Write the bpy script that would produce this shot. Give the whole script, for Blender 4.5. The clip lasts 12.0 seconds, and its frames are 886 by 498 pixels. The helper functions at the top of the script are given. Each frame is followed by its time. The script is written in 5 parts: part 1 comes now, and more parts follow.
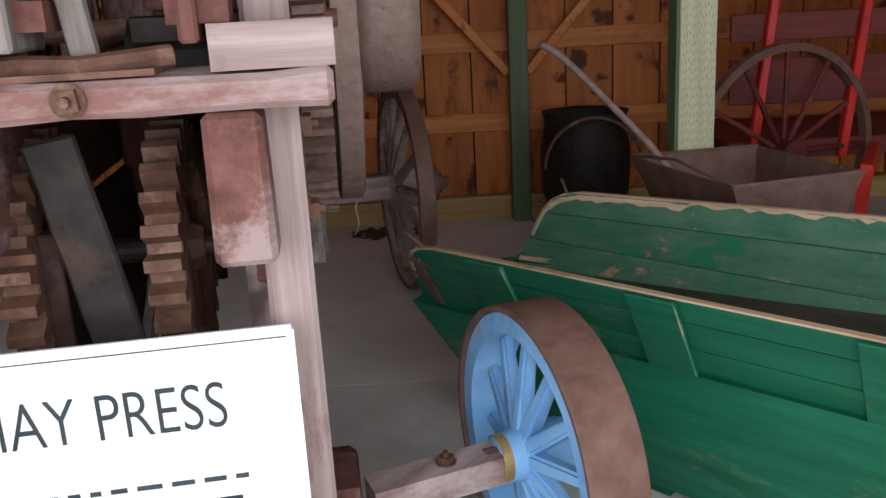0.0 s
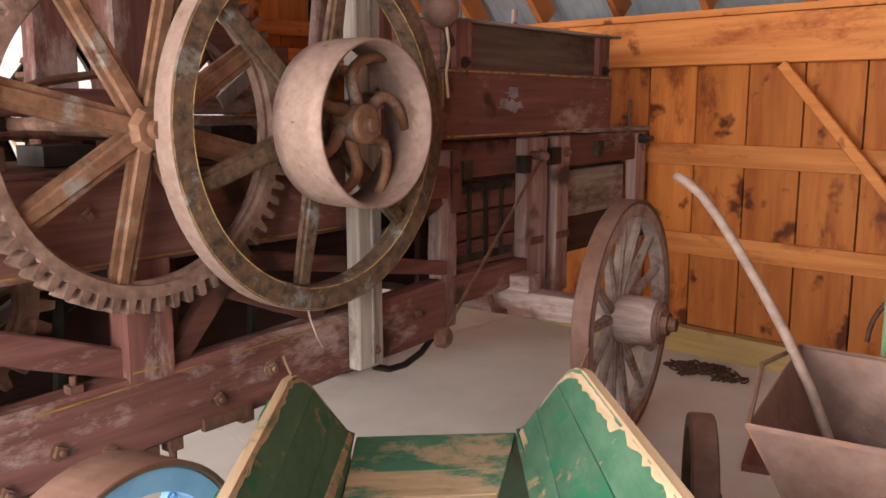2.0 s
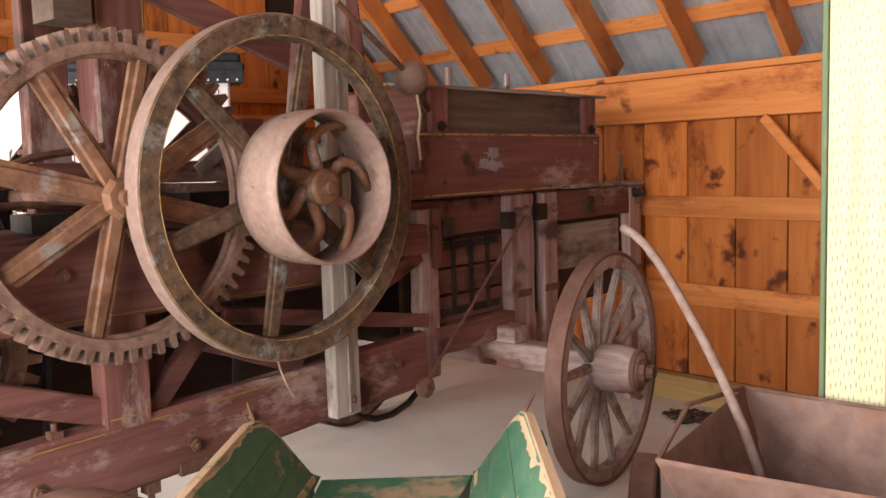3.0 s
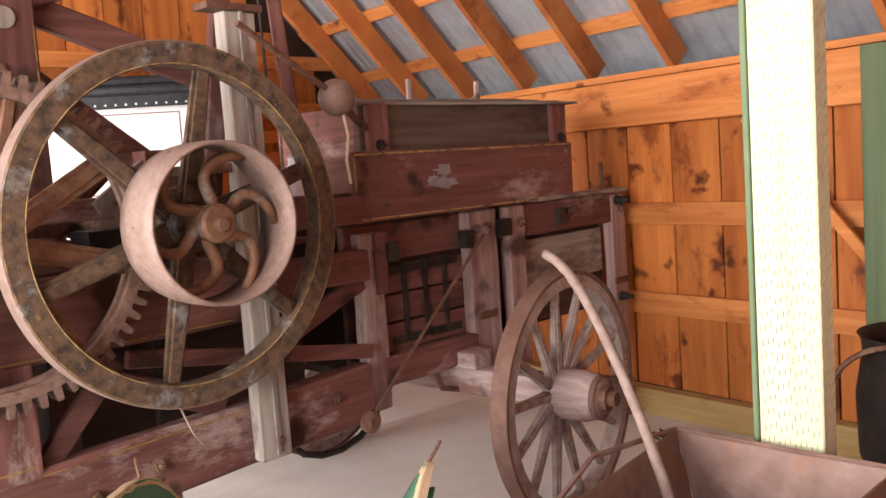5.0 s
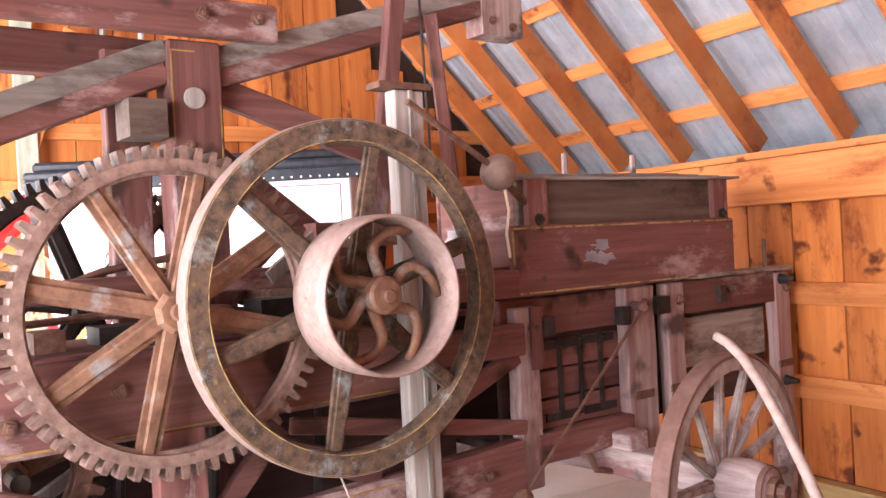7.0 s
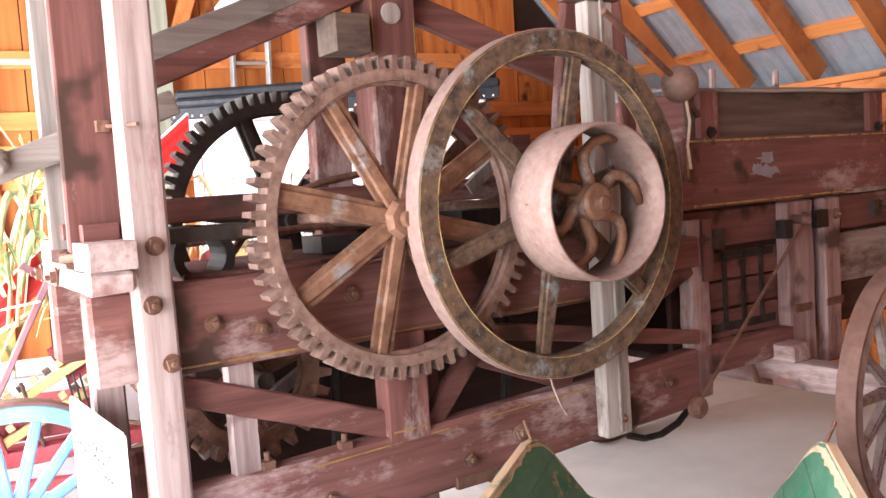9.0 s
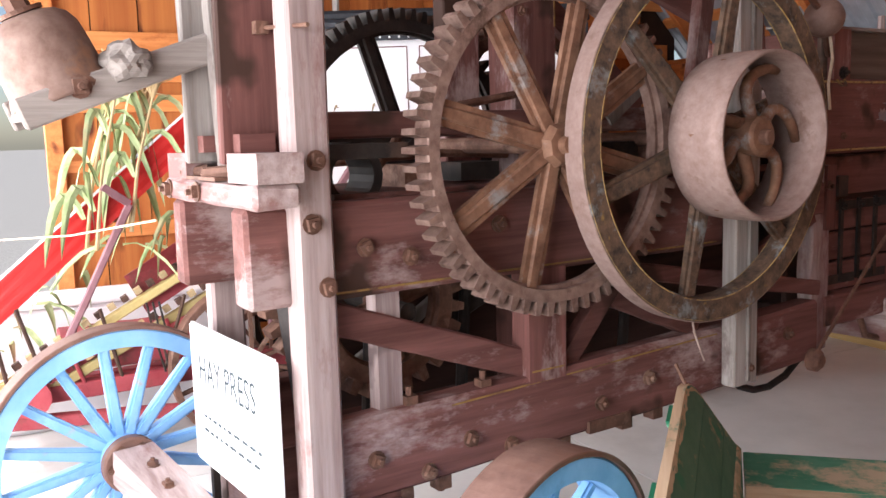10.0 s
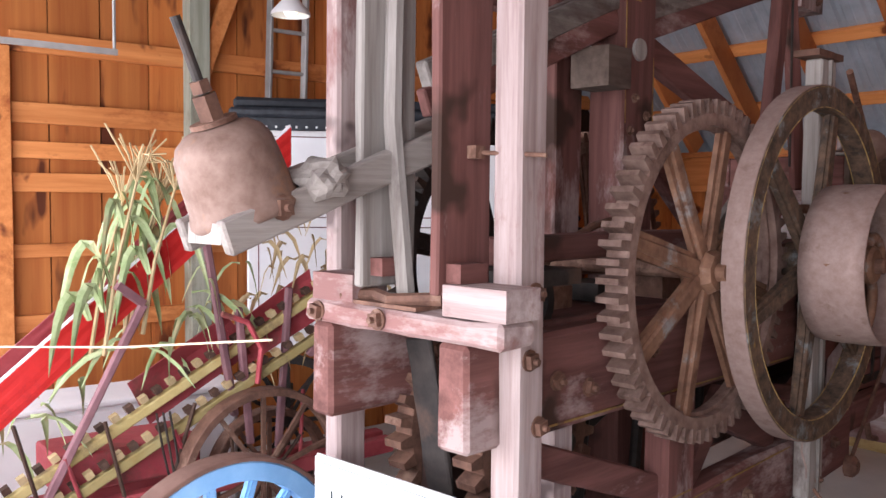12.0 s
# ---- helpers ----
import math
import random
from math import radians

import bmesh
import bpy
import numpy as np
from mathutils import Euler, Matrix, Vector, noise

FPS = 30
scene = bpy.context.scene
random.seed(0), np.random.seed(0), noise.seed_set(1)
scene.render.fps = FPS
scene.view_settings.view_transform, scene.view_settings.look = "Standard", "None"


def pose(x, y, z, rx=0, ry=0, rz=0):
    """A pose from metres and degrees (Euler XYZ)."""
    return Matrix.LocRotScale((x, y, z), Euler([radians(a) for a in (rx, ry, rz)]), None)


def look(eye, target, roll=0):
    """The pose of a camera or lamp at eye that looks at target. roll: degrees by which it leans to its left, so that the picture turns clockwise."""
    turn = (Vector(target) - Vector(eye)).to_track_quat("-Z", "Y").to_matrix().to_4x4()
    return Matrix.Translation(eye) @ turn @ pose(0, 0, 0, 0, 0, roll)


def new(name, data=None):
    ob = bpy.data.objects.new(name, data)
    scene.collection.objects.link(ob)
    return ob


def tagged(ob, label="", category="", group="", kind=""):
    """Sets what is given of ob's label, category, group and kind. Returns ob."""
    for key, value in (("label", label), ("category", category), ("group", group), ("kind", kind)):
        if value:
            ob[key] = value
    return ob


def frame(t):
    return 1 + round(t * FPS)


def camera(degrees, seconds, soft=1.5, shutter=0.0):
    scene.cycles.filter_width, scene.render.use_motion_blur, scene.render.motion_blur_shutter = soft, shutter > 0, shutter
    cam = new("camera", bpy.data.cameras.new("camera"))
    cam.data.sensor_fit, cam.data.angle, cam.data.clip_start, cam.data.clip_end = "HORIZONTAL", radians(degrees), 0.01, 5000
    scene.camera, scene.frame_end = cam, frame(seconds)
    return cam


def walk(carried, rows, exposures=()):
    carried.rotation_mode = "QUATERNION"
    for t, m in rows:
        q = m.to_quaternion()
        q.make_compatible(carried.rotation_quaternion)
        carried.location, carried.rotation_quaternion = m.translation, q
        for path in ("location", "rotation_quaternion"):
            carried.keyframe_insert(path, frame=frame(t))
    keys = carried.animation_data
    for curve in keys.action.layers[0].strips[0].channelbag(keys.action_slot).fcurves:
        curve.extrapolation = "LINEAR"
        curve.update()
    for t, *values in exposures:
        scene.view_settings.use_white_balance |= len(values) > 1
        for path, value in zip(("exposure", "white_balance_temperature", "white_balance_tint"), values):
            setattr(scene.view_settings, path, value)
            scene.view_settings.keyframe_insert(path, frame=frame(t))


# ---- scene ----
cam = camera(53.9, 12.0)
PATH = [
    (0, (0.026, -0.415, 1.538), (0.041, 1.512, 1.001), -3.1),
    (0.5, (0.615, -0.188, 1.559), (0.198, 1.693, 1.022), -6.7),
    (1, (1.273, 0.064, 1.558), (0.502, 1.843, 1.067), -9.2),
    (1.5, (1.721, 0.43, 1.597), (0.751, 2.101, 1.082), -3.6),
    (2, (2.121, 0.881, 1.596), (0.731, 2.281, 1.267), 0.0),
    (2.5, (2.369, 1.083, 1.59), (0.803, 2.304, 1.354), -1.3),
    (3, (2.507, 0.989, 1.6), (1.02, 2.312, 1.406), -1.7),
    (3.5, (2.573, 1.145, 1.634), (1.045, 2.423, 1.459), -3.3),
    (5.5, (2.656, 1.558, 1.683), (1.061, 2.75, 1.494), -4.0),
    (6, (2.629, 1.525, 1.698), (0.949, 2.605, 1.583), -4.3),
    (6.5, (2.601, 1.487, 1.693), (0.885, 2.513, 1.652), -3.6),
    (8.5, (2.552, 1.211, 1.712), (0.765, 2.109, 1.713), -2.1),
    (9, (2.388, 0.921, 1.633), (0.598, 1.8, 1.481), -3.8),
    (9.5, (2.237, 0.702, 1.598), (0.426, 1.51, 1.339), -2.3),
    (10, (2.015, 0.551, 1.565), (0.236, 1.426, 1.304), -1.6),
    (10.5, (1.82, 0.419, 1.622), (0.101, 1.411, 1.379), -0.6),
    (11, (1.67, 0.199, 1.637), (0.03, 1.318, 1.388), -0.7),
    (11.5, (1.511, -0.066, 1.698), (-0.053, 1.162, 1.482), -0.5),
    (12, (1.367, -0.249, 1.738), (-0.21, 0.976, 1.627), 0.5),
]
LIGHTNESS = [(0.0, -1.85, 6100, 9), (0.5, -1.9, 6350, 10), (1.0, -1.35, 6900, 11), (1.5, -0.19, 7050, 12), (2.5, 0.06, 7150, 12), (3.0, 0.16, 7150, 13), (3.5, 0.16, 7150, 13), (5.5, 0.71, 6700, 15), (6.5, 1.08, 6250, 17), (8.5, 1.12, 6250, 19), (9.0, 0.71, 6300, 14), (9.5, 0.36, 6300, 13), (10.0, -0.19, 6200, 13), (10.5, -0.6, 6100, 13), (11.0, -0.8, 6000, 13), (11.5, -0.9, 6000, 13), (12.0, -0.9, 6000, 15)]
walk(cam, [(t, look(eye, target, roll)) for t, eye, target, roll in PATH], LIGHTNESS)

# ---- light ----
sky = bpy.data.worlds.new("sky")
scene.world = sky
sky.use_nodes = True
sky_tex = sky.node_tree.nodes.new("ShaderNodeTexSky")
sky_tex.sky_type, sky_tex.sun_disc = "NISHITA", False
sky_tex.sun_elevation, sky_tex.sun_rotation = radians(64), radians(200)
sky.node_tree.links.new(sky_tex.outputs[0], sky.node_tree.nodes["Background"].inputs[0])
sky.node_tree.nodes["Background"].inputs[1].default_value = 0.14

sun = bpy.data.lights.new("sun", "SUN")
sun.energy, sun.angle, sun.color = 4.0, radians(0.5), (1.0, 0.95, 0.86)
new("sun", sun).matrix_basis = look((-2.4, -6.6, 14.4), (0, 0, 0))


def opening_light(name, eye, target, width, height, watts, colour):
    """Daylight that comes in through an opening of the barn."""
    lamp = bpy.data.lights.new(name, "AREA")
    lamp.shape, lamp.size, lamp.size_y, lamp.energy, lamp.color = "RECTANGLE", width, height, watts, colour
    new(name, lamp).matrix_basis = look(eye, target)


opening_light("front_opening_light", (0.0, -1.35, 1.75), (0.0, 3.0, 0.35), 7.4, 2.3, 760, (1.0, 0.97, 0.95))
opening_light("gable_opening_light", (-4.6, -0.75, 1.5), (0.0, 0.8, 0.5), 2.8, 2.4, 120, (1.0, 0.98, 0.95))


# ---- materials ----
def mk(name, base, alt, wear=None, amount=0.4, stretch=(1, 1, 1), scale=9.0, rough=0.75, metal=0.0, bump=0.25, vary=0.25, patch=2.2, spots=None, size=(1, 1, 1)):
    m = bpy.data.materials.new(name)
    m.use_nodes = True
    nt = m.node_tree
    n, link = nt.nodes, nt.links.new
    bsdf = n["Principled BSDF"]
    tc, info = n.new("ShaderNodeTexCoord"), n.new("ShaderNodeObjectInfo")
    shift = n.new("ShaderNodeVectorMath")
    shift.operation = "MULTIPLY_ADD"
    link(info.outputs["Random"], shift.inputs[0])
    shift.inputs[1].default_value = (7.3, 5.1, 9.7)
    real = n.new("ShaderNodeMapping")
    real.inputs["Scale"].default_value = size
    link(tc.outputs["Object"], real.inputs["Vector"])
    link(real.outputs[0], shift.inputs[2])
    mp = n.new("ShaderNodeMapping")
    mp.inputs["Scale"].default_value = stretch
    link(shift.outputs[0], mp.inputs["Vector"])
    grain = n.new("ShaderNodeTexNoise")
    grain.inputs["Scale"].default_value, grain.inputs["Detail"].default_value, grain.inputs["Roughness"].default_value = scale, 8, 0.65
    link(mp.outputs[0], grain.inputs["Vector"])
    ramp = n.new("ShaderNodeValToRGB")
    ramp.color_ramp.elements[0].position, ramp.color_ramp.elements[1].position = 0.33, 0.68
    ramp.color_ramp.elements[0].color, ramp.color_ramp.elements[1].color = (*base, 1), (*alt, 1)
    link(grain.outputs["Fac"], ramp.inputs[0])
    colour = ramp.outputs[0]
    if wear:
        big = n.new("ShaderNodeTexNoise")
        big.inputs["Scale"].default_value, big.inputs["Detail"].default_value, big.inputs["Roughness"].default_value = patch, 9, 0.72
        half = n.new("ShaderNodeMapping")
        half.inputs["Scale"].default_value = [0.45 + 0.55 * min(1.6, s) for s in stretch]
        link(shift.outputs[0], half.inputs["Vector"])
        link(half.outputs[0], big.inputs["Vector"])
        mask = n.new("ShaderNodeValToRGB")
        mask.color_ramp.elements[0].position, mask.color_ramp.elements[1].position = 0.66 - 0.3 * amount, 0.76 - 0.3 * amount
        link(big.outputs["Fac"], mask.inputs[0])
        mix = n.new("ShaderNodeMix")
        mix.data_type = "RGBA"
        link(mask.outputs[0], mix.inputs["Factor"])
        link(colour, mix.inputs["A"])
        mix.inputs["B"].default_value = (*wear, 1)
        colour = mix.outputs["Result"]
    if spots:
        vor = n.new("ShaderNodeTexNoise")
        vor.inputs["Scale"].default_value, vor.inputs["Detail"].default_value = spots[1], 3
        link(shift.outputs[0], vor.inputs["Vector"])
        sm = n.new("ShaderNodeValToRGB")
        sm.color_ramp.elements[0].position, sm.color_ramp.elements[1].position = spots[2], spots[2] + 0.07
        link(vor.outputs["Fac"], sm.inputs[0])
        mix2 = n.new("ShaderNodeMix")
        mix2.data_type = "RGBA"
        link(sm.outputs[0], mix2.inputs["Factor"])
        link(colour, mix2.inputs["A"])
        mix2.inputs["B"].default_value = (*spots[0], 1)
        colour = mix2.outputs["Result"]
    hsv = n.new("ShaderNodeHueSaturation")
    val = n.new("ShaderNodeMapRange")
    val.inputs["To Min"].default_value, val.inputs["To Max"].default_value = 1 - vary, 1 + vary
    link(info.outputs["Random"], val.inputs["Value"])
    link(val.outputs[0], hsv.inputs["Value"])
    link(colour, hsv.inputs["Color"])
    link(hsv.outputs[0], bsdf.inputs["Base Color"])
    bsdf.inputs["Roughness"].default_value, bsdf.inputs["Metallic"].default_value = rough, metal
    bsdf.inputs["Specular IOR Level"].default_value = 0.3
    bp = n.new("ShaderNodeBump")
    bp.inputs["Strength"].default_value, bp.inputs["Distance"].default_value = bump, 0.006
    link(grain.outputs["Fac"], bp.inputs["Height"])
    link(bp.outputs[0], bsdf.inputs["Normal"])
    return m


ALONG = {"x": (0.12, 2.2, 2.2), "y": (2.2, 0.12, 2.2), "z": (2.2, 2.2, 0.12), "": (1, 1, 1)}
RED, PALE = {}, {}
for ax, st in ALONG.items():
    RED[ax] = mk("red_paint_wood_" + ax, (0.085, 0.032, 0.026), (0.19, 0.08, 0.068), (0.32, 0.235, 0.22), 0.35, st, 9, 0.78, vary=0.18, spots=((0.048, 0.023, 0.016), 3.4, 0.60))
    PALE[ax] = mk("weathered_wood_" + ax, (0.23, 0.155, 0.145), (0.46, 0.37, 0.35), (0.21, 0.105, 0.095), 0.5, st, 10, 0.85, bump=0.4, vary=0.1, spots=((0.12, 0.085, 0.08), 4.3, 0.64))
PINK = mk("worn_pink_wood", (0.17, 0.095, 0.085), (0.36, 0.25, 0.235), (0.14, 0.062, 0.055), 0.42, ALONG["z"], 9, 0.8, spots=((0.07, 0.04, 0.035), 3.4, 0.64))
GEARRUST = mk("worn_gear_iron", (0.115, 0.065, 0.05), (0.25, 0.165, 0.135), (0.075, 0.042, 0.03), 0.36, scale=20, rough=0.62, metal=0.25, vary=0.14, patch=6)
GREY = mk("grey_board", (0.20, 0.17, 0.15), (0.40, 0.36, 0.33), (0.12, 0.09, 0.08), 0.45, ALONG["z"], 11, 0.85, bump=0.4)
GREYY = mk("grey_board_lengthwise", (0.15, 0.125, 0.11), (0.30, 0.265, 0.24), (0.10, 0.07, 0.06), 0.45, ALONG["y"], 11, 0.85, bump=0.4)
GRIMY = mk("grimy_board", (0.075, 0.048, 0.038), (0.16, 0.115, 0.09), (0.06, 0.03, 0.025), 0.45, ALONG["y"], 9, 0.85)
BARN = mk("barn_board", (0.37, 0.098, 0.020), (0.59, 0.21, 0.053), (0.20, 0.048, 0.012), 0.40, (1.7, 1.7, 0.16), 5, 0.62, vary=0.22, patch=2.2, spots=((0.11, 0.026, 0.008), 4.8, 0.605), size=(0.33, 1, 1.9))
BARN_GAP = mk("barn_gap", (0.03, 0.014, 0.008), (0.05, 0.022, 0.012))
RAIL = mk("barn_rail", (0.48, 0.155, 0.04), (0.68, 0.27, 0.085), (0.32, 0.085, 0.022), 0.35, ALONG["x"], 8, 0.6, vary=0.1, spots=((0.16, 0.04, 0.012), 5.0, 0.66))
RAIL_Y = mk("barn_rail_gable", (0.48, 0.155, 0.04), (0.68, 0.27, 0.085), (0.32, 0.085, 0.022), 0.35, ALONG["y"], 8, 0.6, vary=0.1, spots=((0.16, 0.04, 0.012), 5.0, 0.66))
RAFTER = mk("rafter_wood", (0.36, 0.105, 0.028), (0.54, 0.20, 0.06), (0.22, 0.06, 0.018), 0.4, (2.2, 0.3, 0.3), 8, 0.65)
SILLPLATE = mk("sill_plate", (0.42, 0.27, 0.10), (0.56, 0.40, 0.18), (0.34, 0.20, 0.07), 0.4, ALONG["x"], 8)
TREATED = mk("treated_post", (0.50, 0.50, 0.32), (0.64, 0.63, 0.44), (0.56, 0.53, 0.35), 0.3, ALONG["z"], 10, 0.8, vary=0.04)
INCISED = mk("incision", (0.36, 0.36, 0.21), (0.42, 0.42, 0.25))
GREENPOST = mk("green_post_paint", (0.085, 0.125, 0.065), (0.13, 0.18, 0.10), (0.17, 0.20, 0.13), 0.3, ALONG["z"], 8, 0.6)
GREYGREEN = mk("weathered_green_grey", (0.20, 0.21, 0.16), (0.32, 0.32, 0.26), (0.17, 0.15, 0.11), 0.4, ALONG["z"], 9, 0.75)
ROOFMETAL = mk("galvanised_sheet", (0.30, 0.33, 0.37), (0.44, 0.47, 0.52), (0.36, 0.39, 0.43), 0.4, (1, 1, 1), 5, 0.42, 0.5, 0.08)
CONCRETE = mk("concrete", (0.56, 0.54, 0.51), (0.66, 0.64, 0.61), (0.50, 0.48, 0.45), 0.38, (1, 1, 1), 6, 0.7, bump=0.08, vary=0.03, patch=1.1, spots=((0.24, 0.20, 0.16), 2.3, 0.70))
GRAVEL = mk("gravel", (0.34, 0.31, 0.27), (0.55, 0.52, 0.47), scale=30, rough=0.95)
RUST = mk("rusted_iron", (0.085, 0.042, 0.030), (0.20, 0.105, 0.072), (0.27, 0.165, 0.12), 0.36, scale=16, rough=0.7, metal=0.25, vary=0.12, patch=5)
SPOKEIRON = mk("spoke_iron", (0.12, 0.058, 0.036), (0.27, 0.145, 0.09), (0.26, 0.24, 0.23), 0.30, (1, 1, 1), 15, 0.66, 0.2, vary=0.08, patch=6)
FLYRUST = mk("flaking_iron", (0.036, 0.027, 0.022), (0.175, 0.108, 0.07), (0.20, 0.21, 0.21), 0.40, scale=24, rough=0.7, metal=0.2, vary=0.05, patch=8, spots=((0.26, 0.165, 0.055), 15.0, 0.685))
TREADRUST = mk("worn_tread_iron", (0.24, 0.155, 0.13), (0.33, 0.235, 0.205), (0.19, 0.115, 0.09), 0.35, scale=30, rough=0.6, metal=0.2, vary=0.04, patch=7)
BLACKIRON = mk("black_iron", (0.018, 0.015, 0.014), (0.045, 0.036, 0.032), (0.075, 0.045, 0.034), 0.35, scale=14, rough=0.6, metal=0.3)
# very dark wood for the inner panel and the bale chamber insides
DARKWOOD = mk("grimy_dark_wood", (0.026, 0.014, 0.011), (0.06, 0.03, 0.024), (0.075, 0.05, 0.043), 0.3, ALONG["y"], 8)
WOODWHEEL = mk("bare_wheel_wood", (0.22, 0.165, 0.15), (0.40, 0.33, 0.305), (0.19, 0.10, 0.09), 0.4, (1, 1, 1), 14, 0.8, vary=0.14, patch=6)
TYRE = mk("brown_tyre_iron", (0.125, 0.066, 0.052), (0.205, 0.118, 0.092), (0.17, 0.085, 0.06), 0.4, scale=13, rough=0.62, metal=0.2, vary=0.05)
BLUE = mk("sky_blue_paint", (0.16, 0.36, 0.66), (0.27, 0.50, 0.80), (0.13, 0.27, 0.48), 0.3, scale=6, rough=0.55, vary=0.06, spots=((0.33, 0.33, 0.30), 9, 0.69))
BRASS = mk("brass_band", (0.32, 0.21, 0.08), (0.45, 0.32, 0.14), metal=0.5, rough=0.5)
GREEN = mk("green_wagon_paint", (0.006, 0.085, 0.042), (0.014, 0.15, 0.08), (0.10, 0.16, 0.10), 0.26, ALONG["y"], 8, 0.5, vary=0.06, patch=4, spots=((0.26, 0.19, 0.12), 13, 0.72))
GREENIN = mk("scuffed_green_paint", (0.035, 0.125, 0.075), (0.09, 0.185, 0.12), (0.40, 0.27, 0.155), 0.27, (2.2, 0.6, 2.2), 8, 0.65, vary=0.07, patch=8, spots=((0.02, 0.16, 0.085), 6, 0.60))
GREENFLOOR = mk("scuffed_green_floor", (0.36, 0.25, 0.15), (0.54, 0.40, 0.26), (0.06, 0.19, 0.115), 0.44, (0.5, 2.0, 2.0), 9, 0.7, vary=0.1, patch=4.2)
GREENPLANK = mk("worn_green_plank", (0.03, 0.17, 0.095), (0.09, 0.24, 0.15), (0.46, 0.33, 0.22), 0.52, (0.9, 1.2, 2.0), 8, 0.65, patch=4.5)
# grimy green, its base darkened further to paint in the shade under the ledge
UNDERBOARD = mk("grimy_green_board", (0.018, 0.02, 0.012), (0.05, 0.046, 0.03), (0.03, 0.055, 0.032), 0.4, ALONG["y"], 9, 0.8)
TAN = mk("bare_edge_wood", (0.42, 0.28, 0.17), (0.62, 0.46, 0.31), (0.10, 0.17, 0.10), 0.30, ALONG["y"], 11, 0.8, vary=0.06, patch=7)
SCOOP = mk("scoop_iron", (0.15, 0.085, 0.07), (0.245, 0.155, 0.13), (0.235, 0.10, 0.048), 0.36, scale=9, rough=0.55, metal=0.25, vary=0.08, patch=3, spots=((0.34, 0.28, 0.25), 16, 0.70))
HANDLE = mk("bare_handle", (0.23, 0.155, 0.13), (0.36, 0.27, 0.235), scale=20, rough=0.7)
SIGN = mk("sign_white", (0.82, 0.83, 0.83), (0.88, 0.88, 0.88), scale=4, rough=0.45, bump=0.02, vary=0.0)
INK = mk("sign_ink", (0.03, 0.045, 0.05), (0.05, 0.065, 0.07), rough=0.5)
REDPAINT = mk("bright_red_paint", (0.45, 0.018, 0.016), (0.60, 0.03, 0.026), (0.34, 0.02, 0.02), 0.35, scale=5, rough=0.4, vary=0.05)
FADED = mk("faded_red_paint", (0.28, 0.035, 0.045), (0.40, 0.075, 0.085), (0.17, 0.06, 0.05), 0.4, scale=7, rough=0.6)
MAROON = mk("maroon_paint", (0.085, 0.016, 0.014), (0.15, 0.03, 0.026), (0.06, 0.02, 0.018), 0.35, ALONG["x"], 7, 0.6)
PURPLE = mk("oxide_bar", (0.16, 0.075, 0.085), (0.24, 0.12, 0.13), scale=9, rough=0.6)
YELLOW = mk("yellow_paint", (0.40, 0.30, 0.11), (0.52, 0.42, 0.19), (0.25, 0.18, 0.09), 0.4, scale=9)
STRIPE = mk("yellow_pinstripe", (0.24, 0.135, 0.04), (0.34, 0.20, 0.06), (0.12, 0.06, 0.04), 0.5, scale=40, patch=9)
GILT = mk("worn_yellow_line", (0.24, 0.15, 0.05), (0.38, 0.26, 0.10), (0.085, 0.055, 0.04), 0.58, scale=30, patch=14)
WHITE = mk("white_panel_paint", (0.72, 0.71, 0.72), (0.80, 0.79, 0.80), scale=4, rough=0.45, vary=0.03)
BLACKTOP = mk("black_roof_cloth", (0.012, 0.014, 0.018), (0.030, 0.033, 0.04), scale=20, rough=0.5)
LEAF = mk("corn_leaf", (0.19, 0.26, 0.10), (0.40, 0.44, 0.25), (0.46, 0.38, 0.21), 0.42, scale=9, rough=0.6, vary=0.25)
STRAW = mk("dry_stalk", (0.36, 0.255, 0.125), (0.54, 0.41, 0.23), scale=12, vary=0.2)
ROPE = mk("twine", (0.50, 0.41, 0.29), (0.66, 0.56, 0.42), scale=60)
ALU = mk("ladder_metal", (0.32, 0.31, 0.30), (0.42, 0.41, 0.40), metal=0.5, rough=0.5)
CHAIN = mk("rusty_chain", (0.06, 0.034, 0.025), (0.12, 0.068, 0.048), scale=30, metal=0.3)
POT = mk("cast_iron_weight", (0.16, 0.095, 0.072), (0.25, 0.165, 0.135), (0.28, 0.15, 0.09), 0.34, scale=22, rough=0.6, metal=0.2, vary=0.03, patch=5)
GREYPAINT = mk("faded_white_lettering", (0.40, 0.36, 0.38), (0.50, 0.46, 0.48), scale=14)


# ---- building helpers ----
BASE = {}


def thing(name, m, label, category, group=""):
    ob = new(name)
    ob.empty_display_size = 0.1
    ob.matrix_basis = m
    return tagged(ob, label, category, group)


def part(name, bm, material, parent=None, label="", m=None, smooth=False, kind=""):
    me = bpy.data.meshes.new(name)
    bmesh.ops.recalc_face_normals(bm, faces=bm.faces)
    if smooth:
        for f in bm.faces:
            f.smooth = True
    bm.to_mesh(me)
    bm.free()
    me.materials.append(material)
    ob = new(name, me)
    if m is not None:
        ob.matrix_basis = m
    if parent is not None:
        ob.parent = parent
    return tagged(ob, label, kind=kind)


def again(ob, m, parent=None):
    """Another object on the same mesh."""
    twin = new(ob.name.split(".")[0], ob.data)
    twin.matrix_basis = m
    twin.parent = parent if parent is not None else ob.parent
    return twin


def hull8(bm, corners):
    v = [bm.verts.new(c) for c in corners]
    for f in ((0, 1, 3, 2), (4, 6, 7, 5), (0, 4, 5, 1), (2, 3, 7, 6), (0, 2, 6, 4), (1, 5, 7, 3)):
        bm.faces.new([v[i] for i in f])
    return v


